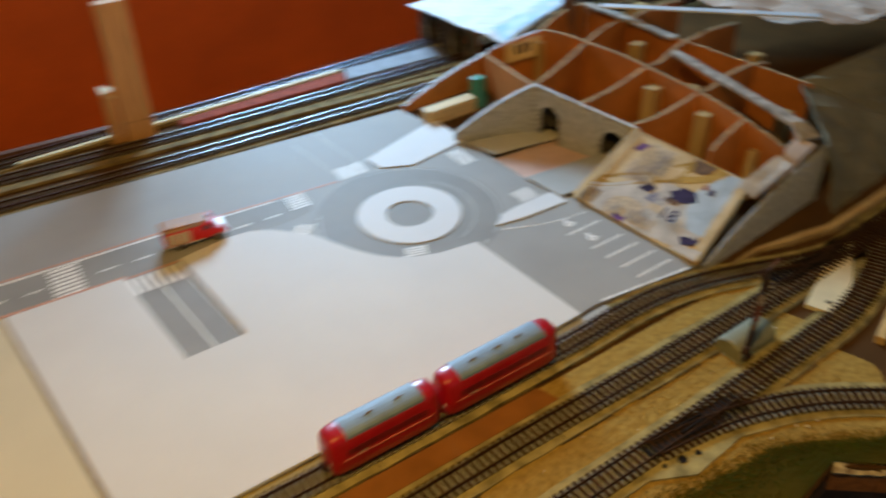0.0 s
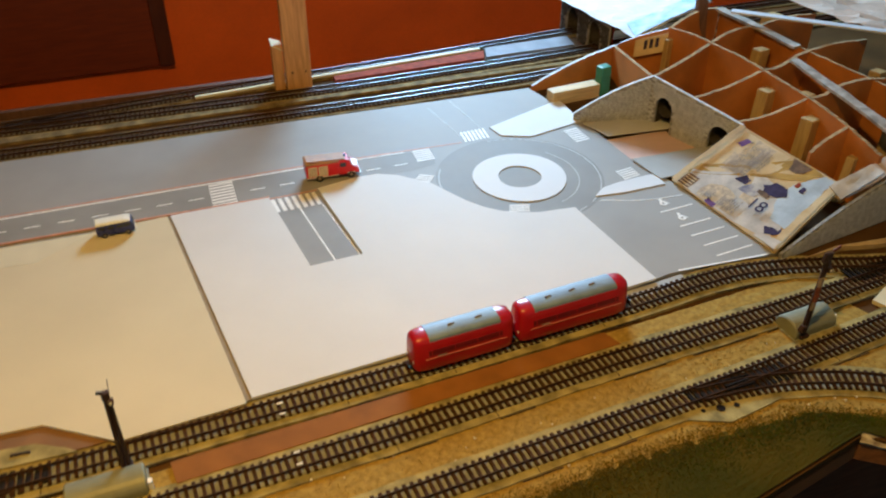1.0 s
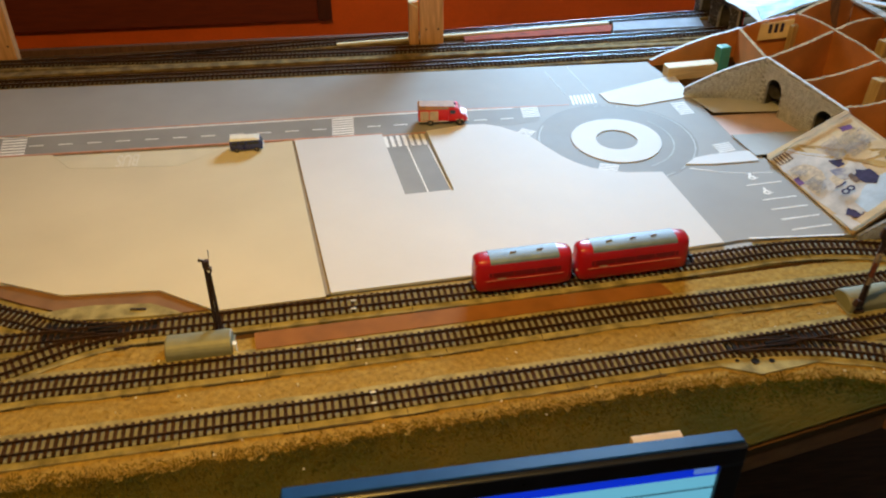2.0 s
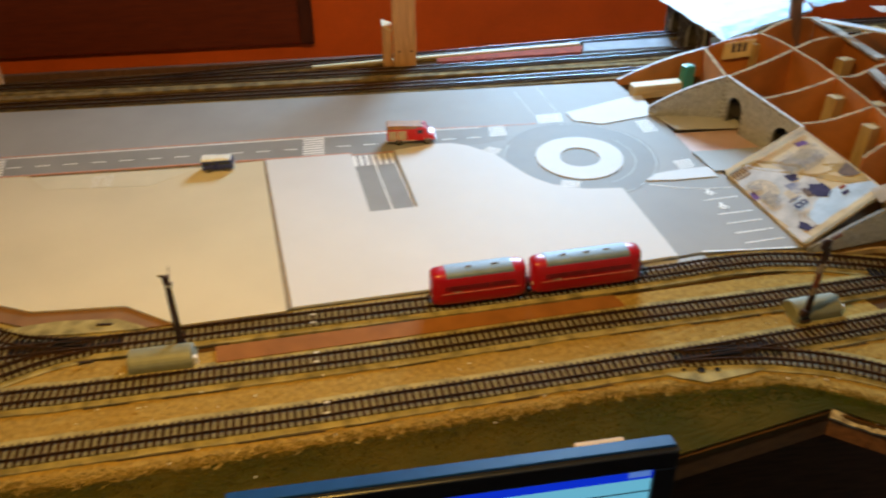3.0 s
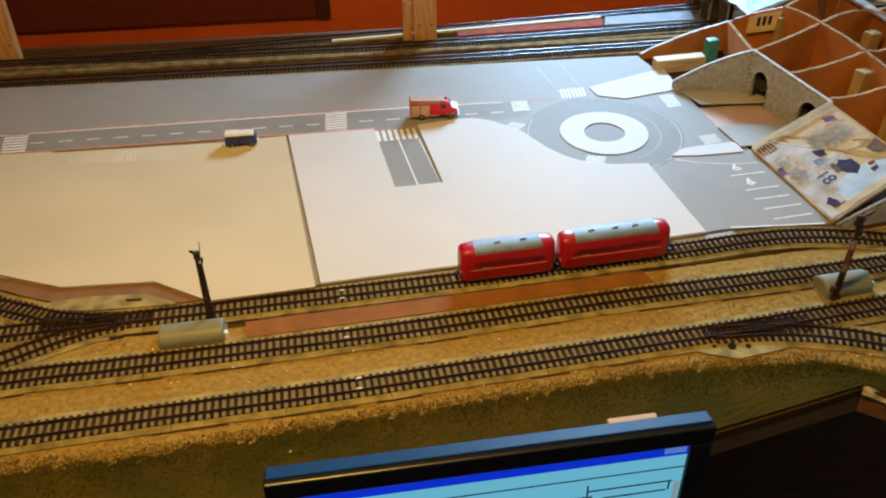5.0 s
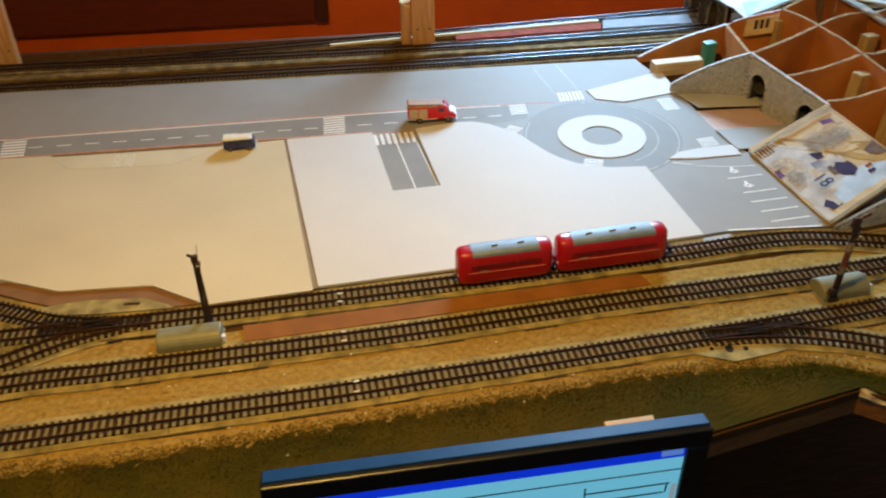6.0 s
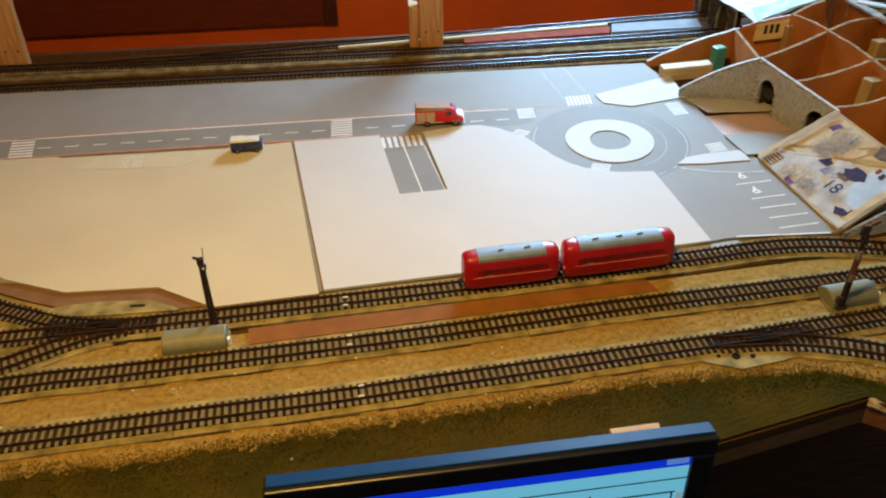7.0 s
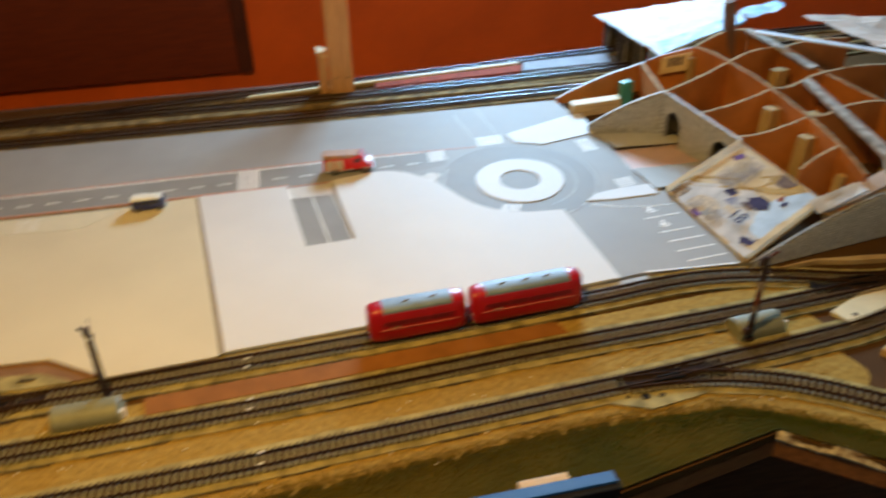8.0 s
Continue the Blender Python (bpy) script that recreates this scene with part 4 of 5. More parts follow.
build_stone_wall("tunnel_portal", (0.756, 0.868), (0.768, 0.690), 0.056, 0.056, [(0.045, 0.022, 0.026), (0.128, 0.022, 0.026)], "dark stone tunnel portal with two track arches, red inside", cap=False, facing=M_DARKSTONE, inner=M_RUSTLIT)
build_stone_wall("stone_outer_wall", (0.672, 0.040), (0.915, 0.082), 0.003, 0.074, [], "grey moulded stone sheet below the hill's rim", bow=0.010, cap=False)


def build_hill():
    t = thing("hill_framework", "open hardboard egg-crate ribs of an unfinished hill", "framework")
    both = [M_RIB, M_RIBEDGE]
    base = -0.008
    # a, b in plan, top heights there, how much the top bows
    ribs = [((0.578, 0.606), (0.745, 0.628), 0.003, 0.046, 0.006), ((0.745, 0.628), (0.812, 0.566), 0.046, 0.092, 0.004),
            ((0.812, 0.566), (0.832, 0.466), 0.094, 0.100, 0.003), ((0.832, 0.466), (0.845, 0.345), 0.100, 0.100, 0.002),
            ((0.845, 0.345), (0.850, 0.245), 0.100, 0.098, 0.0), ((0.850, 0.245), (0.852, 0.100), 0.098, 0.080, 0.003),
            ((0.745, 0.628), (0.700, 0.430), 0.046, 0.078, 0.0), ((0.704, 0.427), (0.832, 0.472), 0.078, 0.100, -0.003),
            ((0.728, 0.355), (0.845, 0.350), 0.068, 0.100, -0.004), ((0.754, 0.278), (0.850, 0.250), 0.060, 0.098, -0.006),
            ((0.800, 0.170), (0.850, 0.165), 0.058, 0.092, 0.004),
            ((0.832, 0.472), (0.940, 0.500), 0.100, 0.104, 0.008), ((0.845, 0.350), (0.925, 0.375), 0.100, 0.104, -0.006), ((0.850, 0.250), (0.905, 0.262), 0.098, 0.100, -0.005),
            ((0.930, 0.590), (0.945, 0.395), 0.104, 0.106, 0.0), ((0.945, 0.395), (1.02, 0.20), 0.106, 0.085, 0.0),
            ((0.940, 0.500), (1.10, 0.55), 0.104, 0.09, 0.006), ((0.925, 0.375), (1.10, 0.42), 0.104, 0.09, 0.006), ((0.905, 0.262), (1.02, 0.285), 0.100, 0.088, 0.006),
            ((0.812, 0.566), (0.930, 0.600), 0.092, 0.104, 0.010)]
    for a, b, za, zb, bow in ribs:
        skin = [M_RIB, M_FOAM] if b[1] > 0.56 and a[0] < 0.75 else both
        part("rib", upright(a, b, za, zb, base, 0.0056, lambda u, k=bow: k * math.sin(math.pi * u) + 0.0014 * noise.noise((u * 16, k * 900, 2)) + 0.0008 * noise.noise((u * 60, k * 900, 5)), 40), skin, t)
    # Broad pale capping strip over the second long rib, and the rim round the front corner.
    for a, b, c, d in (((0.912, 0.362, 0.107), (0.896, 0.356, 0.107), (0.889, 0.122, 0.093), (0.908, 0.120, 0.093)),
                       ((0.930, 0.590, 0.109), (0.915, 0.585, 0.109), (0.932, 0.395, 0.109), (0.948, 0.398, 0.109)),
                       ((0.889, 0.124, 0.0945), (0.912, 0.121, 0.0925), (0.912, 0.094, 0.080), (0.882, 0.100, 0.080))):
        part("capping_strip", panel(a, b, c, d, 0.004, 4, 14, 0.0022), M_CAPPING, t)
    rim = [(0.785, 0.083, 0.050), (0.835, 0.086, 0.063), (0.893, 0.097, 0.0805)]
    for p, q in zip(rim, rim[1:]):
        part("rim_strip", panel((p[0], p[1] - 0.010, p[2] - 0.003), (q[0], q[1] - 0.010, q[2] - 0.003), (q[0] - 0.004, q[1] + 0.014, q[2]), (p[0] - 0.004, p[1] + 0.014, p[2]), 0.004, 4, 2, 0.001), M_PINKPAPER, t)
    # Pine blocks glued into the corners.
    for x, y, h, w, ry in ((0.831, 0.318, 0.096, 0.024, 1), (0.836, 0.222, 0.093, 0.024, 1), (0.842, 0.136, 0.074, 0.016, 2), (0.806, 0.553, 0.092, 0.013, 0), (0.905, 0.440, 0.104, 0.022, 1), (0.888, 0.300, 0.088, 0.024, 1), (0.972, 0.530, 0.090, 0.024, 2),
                        (1.005, 0.420, 0.092, 0.024, 2), (0.985, 0.290, 0.085, 0.022, 2), (0.960, 0.190, 0.075, 0.022, 0), (1.06, 0.34, 0.085, 0.024, 2), (1.05, 0.60, 0.09, 0.03, 0)):
        part("corner_block", box((x, y, base + (h - 0.005) / 2), (w * 1.2, w * 0.8, h - 0.005), (0, 3 * ry + 2, 20), 0.0020), M_PINE, t)
    part("kraft_tag", panel((0.766, 0.594, 0.066), (0.806, 0.557, 0.088), (0.803, 0.555, 0.056), (0.764, 0.592, 0.036), 0.0008, 4, 4, 0.002), mat("kraft_label", (0.70, 0.52, 0.27), 0.6, vary=0.08, scale=40, fine=600), t)
    for k in range(3):
        q = Vector((0.776 + k * 0.007, 0.5815 - k * 0.0065, 0.069 + k * 0.0035))
        part("print_bar", panel(q, q + Vector((0.004, -0.0037, 0.002)), q + Vector((0.0035, -0.0042, -0.014)), q + Vector((-0.0005, -0.0005, -0.016)), 0.0006), M_INK, t)
    return t


build_hill()
# Plain floor pieces and loose things inside the hill.
tagged(part("pink_sheet", slab([(0.611, 0.397), (0.735, 0.397), (0.752, 0.318), (0.617, 0.318)], BOARD_Z + 0.0006, -0.0045), mat("pink_board", (0.64, 0.44, 0.36), 0.32, vary=0.06, scale=20, fine=500, bump=0.06)), "pinkish bare board before the stone arches", "board")
tagged(part("inner_sheet", panel((0.722, 0.405, 0.040), (0.826, 0.400, 0.050), (0.832, 0.362, 0.030), (0.738, 0.362, 0.022), 0.002, 4, 3, 0.001), M_RIBEDGE), "slanting brown hardboard piece inside the hill", "board")
tagged(part("pine_offcut", box((0.633, 0.555, 0.0035), (0.092, 0.022, 0.024), (0, 0, 5), 0.0015), M_PINEX), "pale pine offcut lying inside the hill frame", "wood offcut")
tagged(part("green_block", box((0.690, 0.560, 0.0175), (0.021, 0.018, 0.052), (0, 0, 12), 0.003), M_GREEN), "small upright green plastic block beside the pine offcut", "block")
tagged(part("dark_stick", box((0.893, 0.592, 0.075), (0.019, 0.012, 0.18), (3, -11, 10), 0.0015), M_STICK), "upright dark brown wooden stick in the hill", "stick")
tagged(part("aluminium_strip", box((1.02, 0.412, 0.128), (0.330, 0.016, 0.003), (0, -1, -45), 0.0006), M_ALU), "long flat aluminium strip lying across the ribs", "metal strip")
tagged(part("kraft_sheet", panel((1.07, 0.66, 0.10), (1.45, 0.55, 0.09), (1.40, 0.22, 0.10), (1.12, 0.34, 0.11), 0.001, 16, 12, 0.012, 4), M_PINKPAPER), "crumpled pinkish-brown paper over the hill's far side", "paper")
tagged(part("hill_shell", panel((0.905, 0.075, 0.078), (1.02, 0.22, 0.085), (1.20, 0.10, -0.006), (0.905, 0.044, -0.008), 0.002, 14, 12, 0.006, 8), M_OLIVE), "dull olive paper shell on the hill's front slope", "paper shell")
tagged(part("hill_shell", panel((1.02, 0.22, 0.085), (1.40, 0.24, 0.095), (1.50, 0.10, -0.006), (1.20, 0.10, -0.006), 0.002, 14, 12, 0.006, 9), M_OLIVE), "dull olive paper shell on the hill's front slope", "paper shell")
tagged(part("torn_card", slab([(0.70, 0.029), (0.76, 0.034), (0.80, 0.025), (0.87, 0.016), (0.99, 0.030), (1.1, 0.045), (1.1, 0.060), (0.98, 0.041), (0.87, 0.026), (0.83, 0.032), (0.80, 0.034), (0.755, 0.038)], BOARD_Z + 0.001, -0.001), M_PAPER), "torn strip of pale card beside the rails", "card")


# White printed sheet over the tunnel.
def build_cover_sheet():
    t = thing("cover_sheet", "white printed paper sheet lying over the tunnel and ribs", "paper")
    part("sheet", panel((0.735, 0.872, 0.060), (1.02, 0.885, 0.072), (0.945, 0.640, 0.100), (0.772, 0.605, 0.066), 0.0012, 22, 16, 0.004, 2), M_SHEET, t)
    part("printed_edge", panel((0.785, 0.662, 0.0705), (0.960, 0.690, 0.1015), (0.946, 0.642, 0.1035), (0.774, 0.608, 0.0695), 0.0008, 18, 6, 0.003, 2), M_SHEETBLUE, t, "pale blue printed margin")
    part("printed_fold", panel((0.960, 0.70, 0.104), (1.06, 0.74, 0.106), (1.04, 0.68, 0.110), (0.945, 0.64, 0.106), 0.0008, 8, 6, 0.006, 5), M_SHEETBLUE, t)


build_cover_sheet()


# Newspaper pasted over the sloping end panel.
NA, NB, NC, ND = Vector((0.757, 0.266, 0.060)), Vector((0.640, 0.248, 0.002)), Vector((0.668, 0.048, 0.001)), Vector((0.792, 0.090, 0.052))


def on_news(u, v, lift=0.0):
    """A place on the panel: u from its foot to its head, v from the arch side to the track side."""
    q = (NB * (1 - u) + NA * u) * (1 - v) + (NC * (1 - u) + ND * u) * v
    return q + (NA - NB).cross(NC - NB).normalized() * (-lift if (NA - NB).cross(NC - NB).z < 0 else lift)


def build_news_panel():
    t = thing("news_panel", "sloping panel pasted over with yellowed newspaper", "papered panel")
    part("backing", panel(NB, NA, ND, NC, 0.004, 12, 14, 0.00020, 1), M_PAPER, t)

    rnd = random.Random(8)
    sheets = [0]

    def scrap(name, corners, m, label="", torn=0.012):
        """A pasted piece: an outline in panel coordinates, its edges slightly torn."""
        sheets[0] += 1
        lift = 0.0003 + 0.000035 * sheets[0]
        rim = []
        for (u0, v0), (u1, v1) in zip(corners, corners[1:] + corners[:1]):
            n = max(2, int(14 * math.hypot(u1 - u0, v1 - v0)))
            for i in range(n):
                k = i / n
                rim.append((u0 + (u1 - u0) * k + rnd.uniform(-torn, torn), v0 + (v1 - v0) * k + rnd.uniform(-torn, torn)))
        rim = [(min(0.995, max(0.003, u)), min(0.997, max(0.003, v))) for u, v in rim]
        cu_, cv = sum(u for u, v in rim) / len(rim), sum(v for u, v in rim) / len(rim)
        bm = bmesh.new()
        mid = bm.verts.new(on_news(cu_, cv, lift))
        ring_ = [bm.verts.new(on_news(u, v, lift)) for u, v in rim]
        low = [bm.verts.new(on_news(u, v, lift - 0.00025)) for u, v in rim]
        for i in range(len(rim)):
            k = (i + 1) % len(rim)
            bm.faces.new((mid, ring_[i], ring_[k]))
            bm.faces.new((ring_[i], low[i], low[k], ring_[k]))
        part(name, bm, m, t, label)

    def rect(name, u0, u1, v0, v1, m, label="", lean=0.0, torn=0.010):
        scrap(name, [(u0, v0), (u1, v0 + lean), (u1, v1 + lean), (u0, v1)], m, label, torn)

    cream = mat("cream_newsprint", (0.60, 0.49, 0.30), 0.7, spec=0.15, vary=0.10, scale=40, fine=500, bump=0.3, second=(0.52, 0.39, 0.21))
    column = mat("text_column", (0.54, 0.44, 0.29), 0.7, spec=0.15, vary=0.14, scale=150, fine=700, bump=0.2, second=(0.38, 0.31, 0.23))
    photo = mat("halftone_photo", (0.46, 0.43, 0.38), 0.65, spec=0.15, vary=0.1, scale=75, fine=400, bump=0.2, second=(0.15, 0.15, 0.22))
    violet = mat("violet_ink", (0.16, 0.08, 0.24), 0.7, spec=0.1, vary=0.2, scale=90, fine=700)
    # Ground layers: text block at the head, white sheet and columns at the foot, ochre band across.
    rect("page", 0.34, 0.97, 0.08, 0.52, cream, "yellowed page with small print")
    rect("page", 0.44, 0.94, 0.16, 0.40, column)
    scrap("page", [(0.02, 0.06), (0.24, 0.05), (0.62, 0.50), (0.62, 0.74), (0.05, 0.92), (0.01, 0.5)], M_PAPERWHITE, "off-white page")
    scrap("page", [(0.02, 0.22), (0.22, 0.24), (0.44, 0.52), (0.30, 0.62), (0.04, 0.60)], column)
    scrap("picture", [(0.17, 0.02), (0.36, 0.05), (0.66, 0.36), (0.985, 0.58), (0.985, 0.84), (0.82, 0.76), (0.50, 0.38), (0.24, 0.12)], M_PAPEROCHRE, "ochre picture band")
    scrap("picture", [(0.52, 0.36), (0.78, 0.40), (0.84, 0.56), (0.68, 0.52)], cream)
    scrap("picture", [(0.26, 0.78), (0.50, 0.72), (0.70, 0.72), (0.98, 0.84), (0.98, 0.93), (0.26, 0.94)], M_PAPERBLUE, "pale blue picture")
    rect("picture", 0.34, 0.50, 0.44, 0.58, photo, lean=0.05)
    scrap("picture", [(0.82, 0.60), (0.985, 0.56), (0.985, 0.74), (0.88, 0.72)], M_INKBROWN, "brown picture")
    rect("picture", 0.005, 0.19, 0.05, 0.15, M_INKBROWN, "striped dark picture")
    for i in range(5):
        rect("print_stripe", 0.012 + i * 0.036, 0.024 + i * 0.036, 0.055, 0.15, cream, torn=0.002)
    # Headlines and dark shapes.
    scrap("headline", [(0.41, 0.34), (0.54, 0.40), (0.50, 0.45), (0.42, 0.44)], M_INK)
    scrap("headline", [(0.46, 0.60), (0.54, 0.56), (0.63, 0.62), (0.64, 0.72), (0.56, 0.76), (0.49, 0.70)], M_INK)
    rect("headline", 0.42, 0.47, 0.56, 0.66, M_INKBROWN)
    rect("headline", 0.78, 0.89, 0.115, 0.165, violet, lean=0.03)
    rect("headline", 0.0, 0.06, 0.33, 0.42, violet)
    scrap("headline", [(0.10, 0.84), (0.16, 0.80), (0.20, 0.86), (0.24, 0.91), (0.20, 0.93), (0.13, 0.90)], M_INK, torn=0.006)
    rect("headline", 0.70, 0.77, 0.735, 0.765, M_RUST, torn=0.004)
    rect("headline", 0.68, 0.75, 0.79, 0.825, M_INK, torn=0.004)
    rect("headline", 0.20, 0.26, 0.86, 0.91, M_PAPERWHITE, torn=0.004)
    # Small print, as plain bars.
    for u0, u1, v0, v1, n in ((0.46, 0.92, 0.20, 0.40, 11), (0.04, 0.20, 0.26, 0.36, 6), (0.05, 0.26, 0.42, 0.58, 8), (0.60, 0.90, 0.34, 0.46, 6)):
        for i in range(n):
            v = v0 + (v1 - v0) * i / n
            e, f = u0 + rnd.uniform(0, 0.03), u1 - rnd.uniform(0, 0.12)
            while e < f:
                w = rnd.uniform(0.03, 0.09)
                rect("print_line", e, min(f, e + w), v, v + (v1 - v0) / n * 0.42, M_INKGREY, torn=0.0015)
                e += w + 0.012
    rect("fold", 0.0, 0.99, 0.0, 0.05, M_PAPER)
    rect("fold", 0.0, 0.97, 0.945, 1.0, cream)
    scrap("fold", [(0.0, 0.80), (0.08, 0.88), (0.12, 0.99), (0.0, 0.99)], M_PAPERWHITE)
    part("torn_flap", panel((0.772, 0.069, 0.0475), (0.842, 0.078, 0.0690), (0.838, 0.099, 0.0720), (0.772, 0.094, 0.0530), 0.0012, 10, 4, 0.003, 6), M_PAPERWHITE, t, "whitish torn paper over the rim")
    # The large number in the advert.
    cu = bpy.data.curves.new("number", "FONT")
    cu.body, cu.size, cu.align_x, cu.align_y, cu.extrude = "18", 0.027, "CENTER", "CENTER", 0.0001
    cu.materials.append(M_INK)
    ob = new("number", cu)
    ob.parent = t
    o = on_news(0.28, 0.665, 0.0062)
    x = (on_news(0.9, 0.7) - on_news(0.1, 0.7)).normalized()
    y = (on_news(0.3, 0.1) - on_news(0.3, 0.9)).normalized()
    z = x.cross(y).normalized()
    y = z.cross(x)
    ob.matrix_local = Matrix.Translation(o) @ Matrix((x, y, z)).transposed().to_4x4() @ pose(0, 0, 0, 0, 0, -90)


build_news_panel()


# Far side: posts, boards and strips along the wall.
def build_post(at, h, label):
    t = thing("timber_post", label, "post", "timber posts", at=at)
    part("upright", box((0.021, 0, h / 2), (0.044, 0.020, h), (0, 0, 0), 0.0015), M_POST, t)
    part("brace", box((-0.012, 0.006, 0.040), (0.018, 0.016, 0.084), (0, 0, 0), 0.001), M_POST, t)
    part("brace_end", panel((-0.021, -0.003, 0.083), (-0.003, -0.003, 0.072), (-0.003, 0.014, 0.083), (-0.021, 0.014, 0.090), 0.002), M_PLASTICWHITE, t, "pale sawn end")
    for x in (0.010, 0.033):
        part("screw", rod((x, -0.0095, 0.032), (x, -0.0112, 0.032), 0.0019), M_IRON, t)


build_post((0.178, 0.757, -0.009), 0.214, "brown timber post with two screws behind the far track")
build_post((-0.600, 0.765, -0.009), 0.238, "brown timber post with a short brace by the wall")
tagged(part("grey_platform", slab([(0.553, 0.757), (0.735, 0.760), (0.742, 0.806), (0.565, 0.800)], BOARD_Z + 0.0005, 0.000), mat("platform_grey", (0.20, 0.21, 0.23), 0.6, spec=0.2, vary=0.1, scale=30, fine=600)), "flat grey platform card between the rear tracks", "platform")
tagged(part("rear_platform", slab([(0.262, 0.745), (0.548, 0.757), (0.560, 0.790), (0.262, 0.765)], BOARD_Z + 0.0005, -0.001), M_RUST), "flat red-brown board between the rear tracks", "platform")
tagged(part("pale_strip", panel((0.02, 0.752, 0.000), (0.555, 0.796, 0.001), (0.555, 0.803, 0.001), (0.02, 0.759, 0.000), 0.004, 12, 1, 0.0005), M_PLASTICWHITE), "narrow cream strip along the rearmost track", "strip")
tagged(part("rear_edge_strip", slab([(-1.5, 0.684), (0.70, 0.688), (0.70, 0.700), (-1.5, 0.702)], BOARD_Z + 0.0004, -0.004), M_OLDCORK), "plain cork edging between the far tracks", "strip")


# ---------------------------------------------------------------- railbuses
def loft(sections, cap=True):
    """A skin through closed loops of points."""
    bm = bmesh.new()
    loops = [[bm.verts.new(p) for p in s] for s in sections]
    for p, q in zip(loops, loops[1:]):
        n = len(p)
        for i in range(n):
            bm.faces.new((p[i], p[(i + 1) % n], q[(i + 1) % n], q[i]))
    if cap:
        bm.faces.new(loops[0][::-1])
        bm.faces.new(loops[-1])
    return bm


def bus_profile(half, z0, z1, inset):
    """Cross-section of the body: upright skirt, sides leaning in above the waist, flat arched roof."""
    h = z1 - z0
    right = [(0.93, 0.0), (1.0, 0.06), (1.0, 0.36), (0.985, 0.44), (0.90, 0.70), (0.84, 0.84), (0.74, 0.93), (0.50, 0.985), (0.0, 1.0)]
    loop = [(y * half, z) for y, z in right] + [(-y * half, z) for y, z in right[-2::-1]]
    return [(y * (1 - inset), z0 + h * (0.5 + (z - 0.5) * (1 - inset * 0.45)) - h * 0.04 * inset) for y, z in loop]


def build_railbus(length, at, turn, label, motor):
    t = thing("railbus", label, "model railbus", "red railbuses", at=at, turn=turn)
    half, z0, z1 = 0.0164, 0.0010, 0.0432
    L = length / 2
    ends = [(0.0, 0.36), (0.0008, 0.25), (0.0028, 0.135), (0.0065, 0.055), (0.0120, 0.014), (0.0180, 0.0)]
    stations = [(-L + x, k) for x, k in ends] + [(L - x, k) for x, k in ends[::-1]]
    part("body", loft([[(x, y, z) for y, z in bus_profile(half, z0, z1, k)] for x, k in stations]), M_BUSRED, t, smooth=True)
    part("roof_panel", loft([[(x, half * 0.82 * math.cos(a), z1 - 0.0064 + 0.0070 * max(0, math.sin(a)) ** 0.55) for a in (2 * math.pi * i / 20 for i in range(20))]
                             for x in (-L + 0.017, L - 0.017)]), M_ROOF, t, "grey roof panel", smooth=False)
    for s in (-1, 1):
        part("window_band", box((0, s * (half * 0.945), 0.0245), (length - 0.030, 0.0012, 0.0062), (s * 9, 0, 0), 0.0003), M_BUSDARK, t, "dark glazed window band")
        n = 5 if motor else 4
        for i in range(n):
            x = -L + 0.019 + (length - 0.038) * i / (n - 1)
            part("window_pillar", box((x, s * (half * 0.945 + 0.0006), 0.0245), (0.0007, 0.0004, 0.0064), (s * 9, 0, 0)), M_BUSRED, t)
        part("waist_moulding", box((0, s * (half + 0.0002), 0.0175), (length - 0.022, 0.0008, 0.0007), bevel=0.0002), mat("pinkish_red", (0.70, 0.22, 0.18), 0.3), t)
        part("number_bar", box((-L + 0.030, s * (half + 0.0004), 0.0196), (0.010, 0.0004, 0.0012)), M_INKGREY, t)
        part("skirt", box((0, s * (half - 0.002), 0.0030), (length * 0.52, 0.002, 0.004), bevel=0.0006), M_BLACK, t)
        e = s * (L - 0.0028)
        for y in (-0.0062, 0.0062):
            part("end_window", box((s * (L - 0.0020), y, 0.0265), (0.0022, 0.0080, 0.0082), (0, s * 6, 0), 0.0008), M_GLASS, t)
        for y in (-0.0090, 0.0090):
            part("headlight", rod((s * (L - 0.003), y, 0.0125), (s * (L + 0.0004), y, 0.0125), 0.0018, sides=12), M_IVORY, t)
        part("roof_lamp", rod((s * (L - 0.0065), 0, 0.0345), (s * (L - 0.0030), 0, 0.0345), 0.0022, sides=12), M_BUSRED, t)
        part("coupling", box((s * (L + 0.0018), 0, 0.0052), (0.0060, 0.0070, 0.0016), bevel=0.0004), M_IRON, t, "dark metal coupling")
    for i, x in enumerate((-0.030, 0.0, 0.026) if motor else (-0.012, 0.020)):
        part("roof_vent", box((x, -0.001, z1 + 0.0010), (0.0080, 0.0018, 0.0012), (0, 0, 8), 0.0004), M_INKBROWN, t)
    for x in (-L * 0.45, L * 0.45):
        w = part("axle", rod((x, -0.0085, 0.0046), (x, 0.0085, 0.0046), 0.0010, sides=8), M_IRON, t)
        for s in (-1, 1):
            part("wheel", rod((x, s * 0.0076, 0.0046), (x, s * 0.0092, 0.0046), 0.0045, sides=20), M_IRON, w)
    part("underframe", box((0, 0, 0.0046), (length * 0.82, 0.017, 0.0046), bevel=0.0008), M_BLACK, t)


build_railbus(0.116, (0.228, 0.0018, RAIL_TOP), 4.5, "shorter red railbus trailer with grey roof on the rails", False)
build_railbus(0.139, (0.3625, 0.0130, RAIL_TOP), 5.0, "longer red railbus with grey roof coupled to its trailer", True)


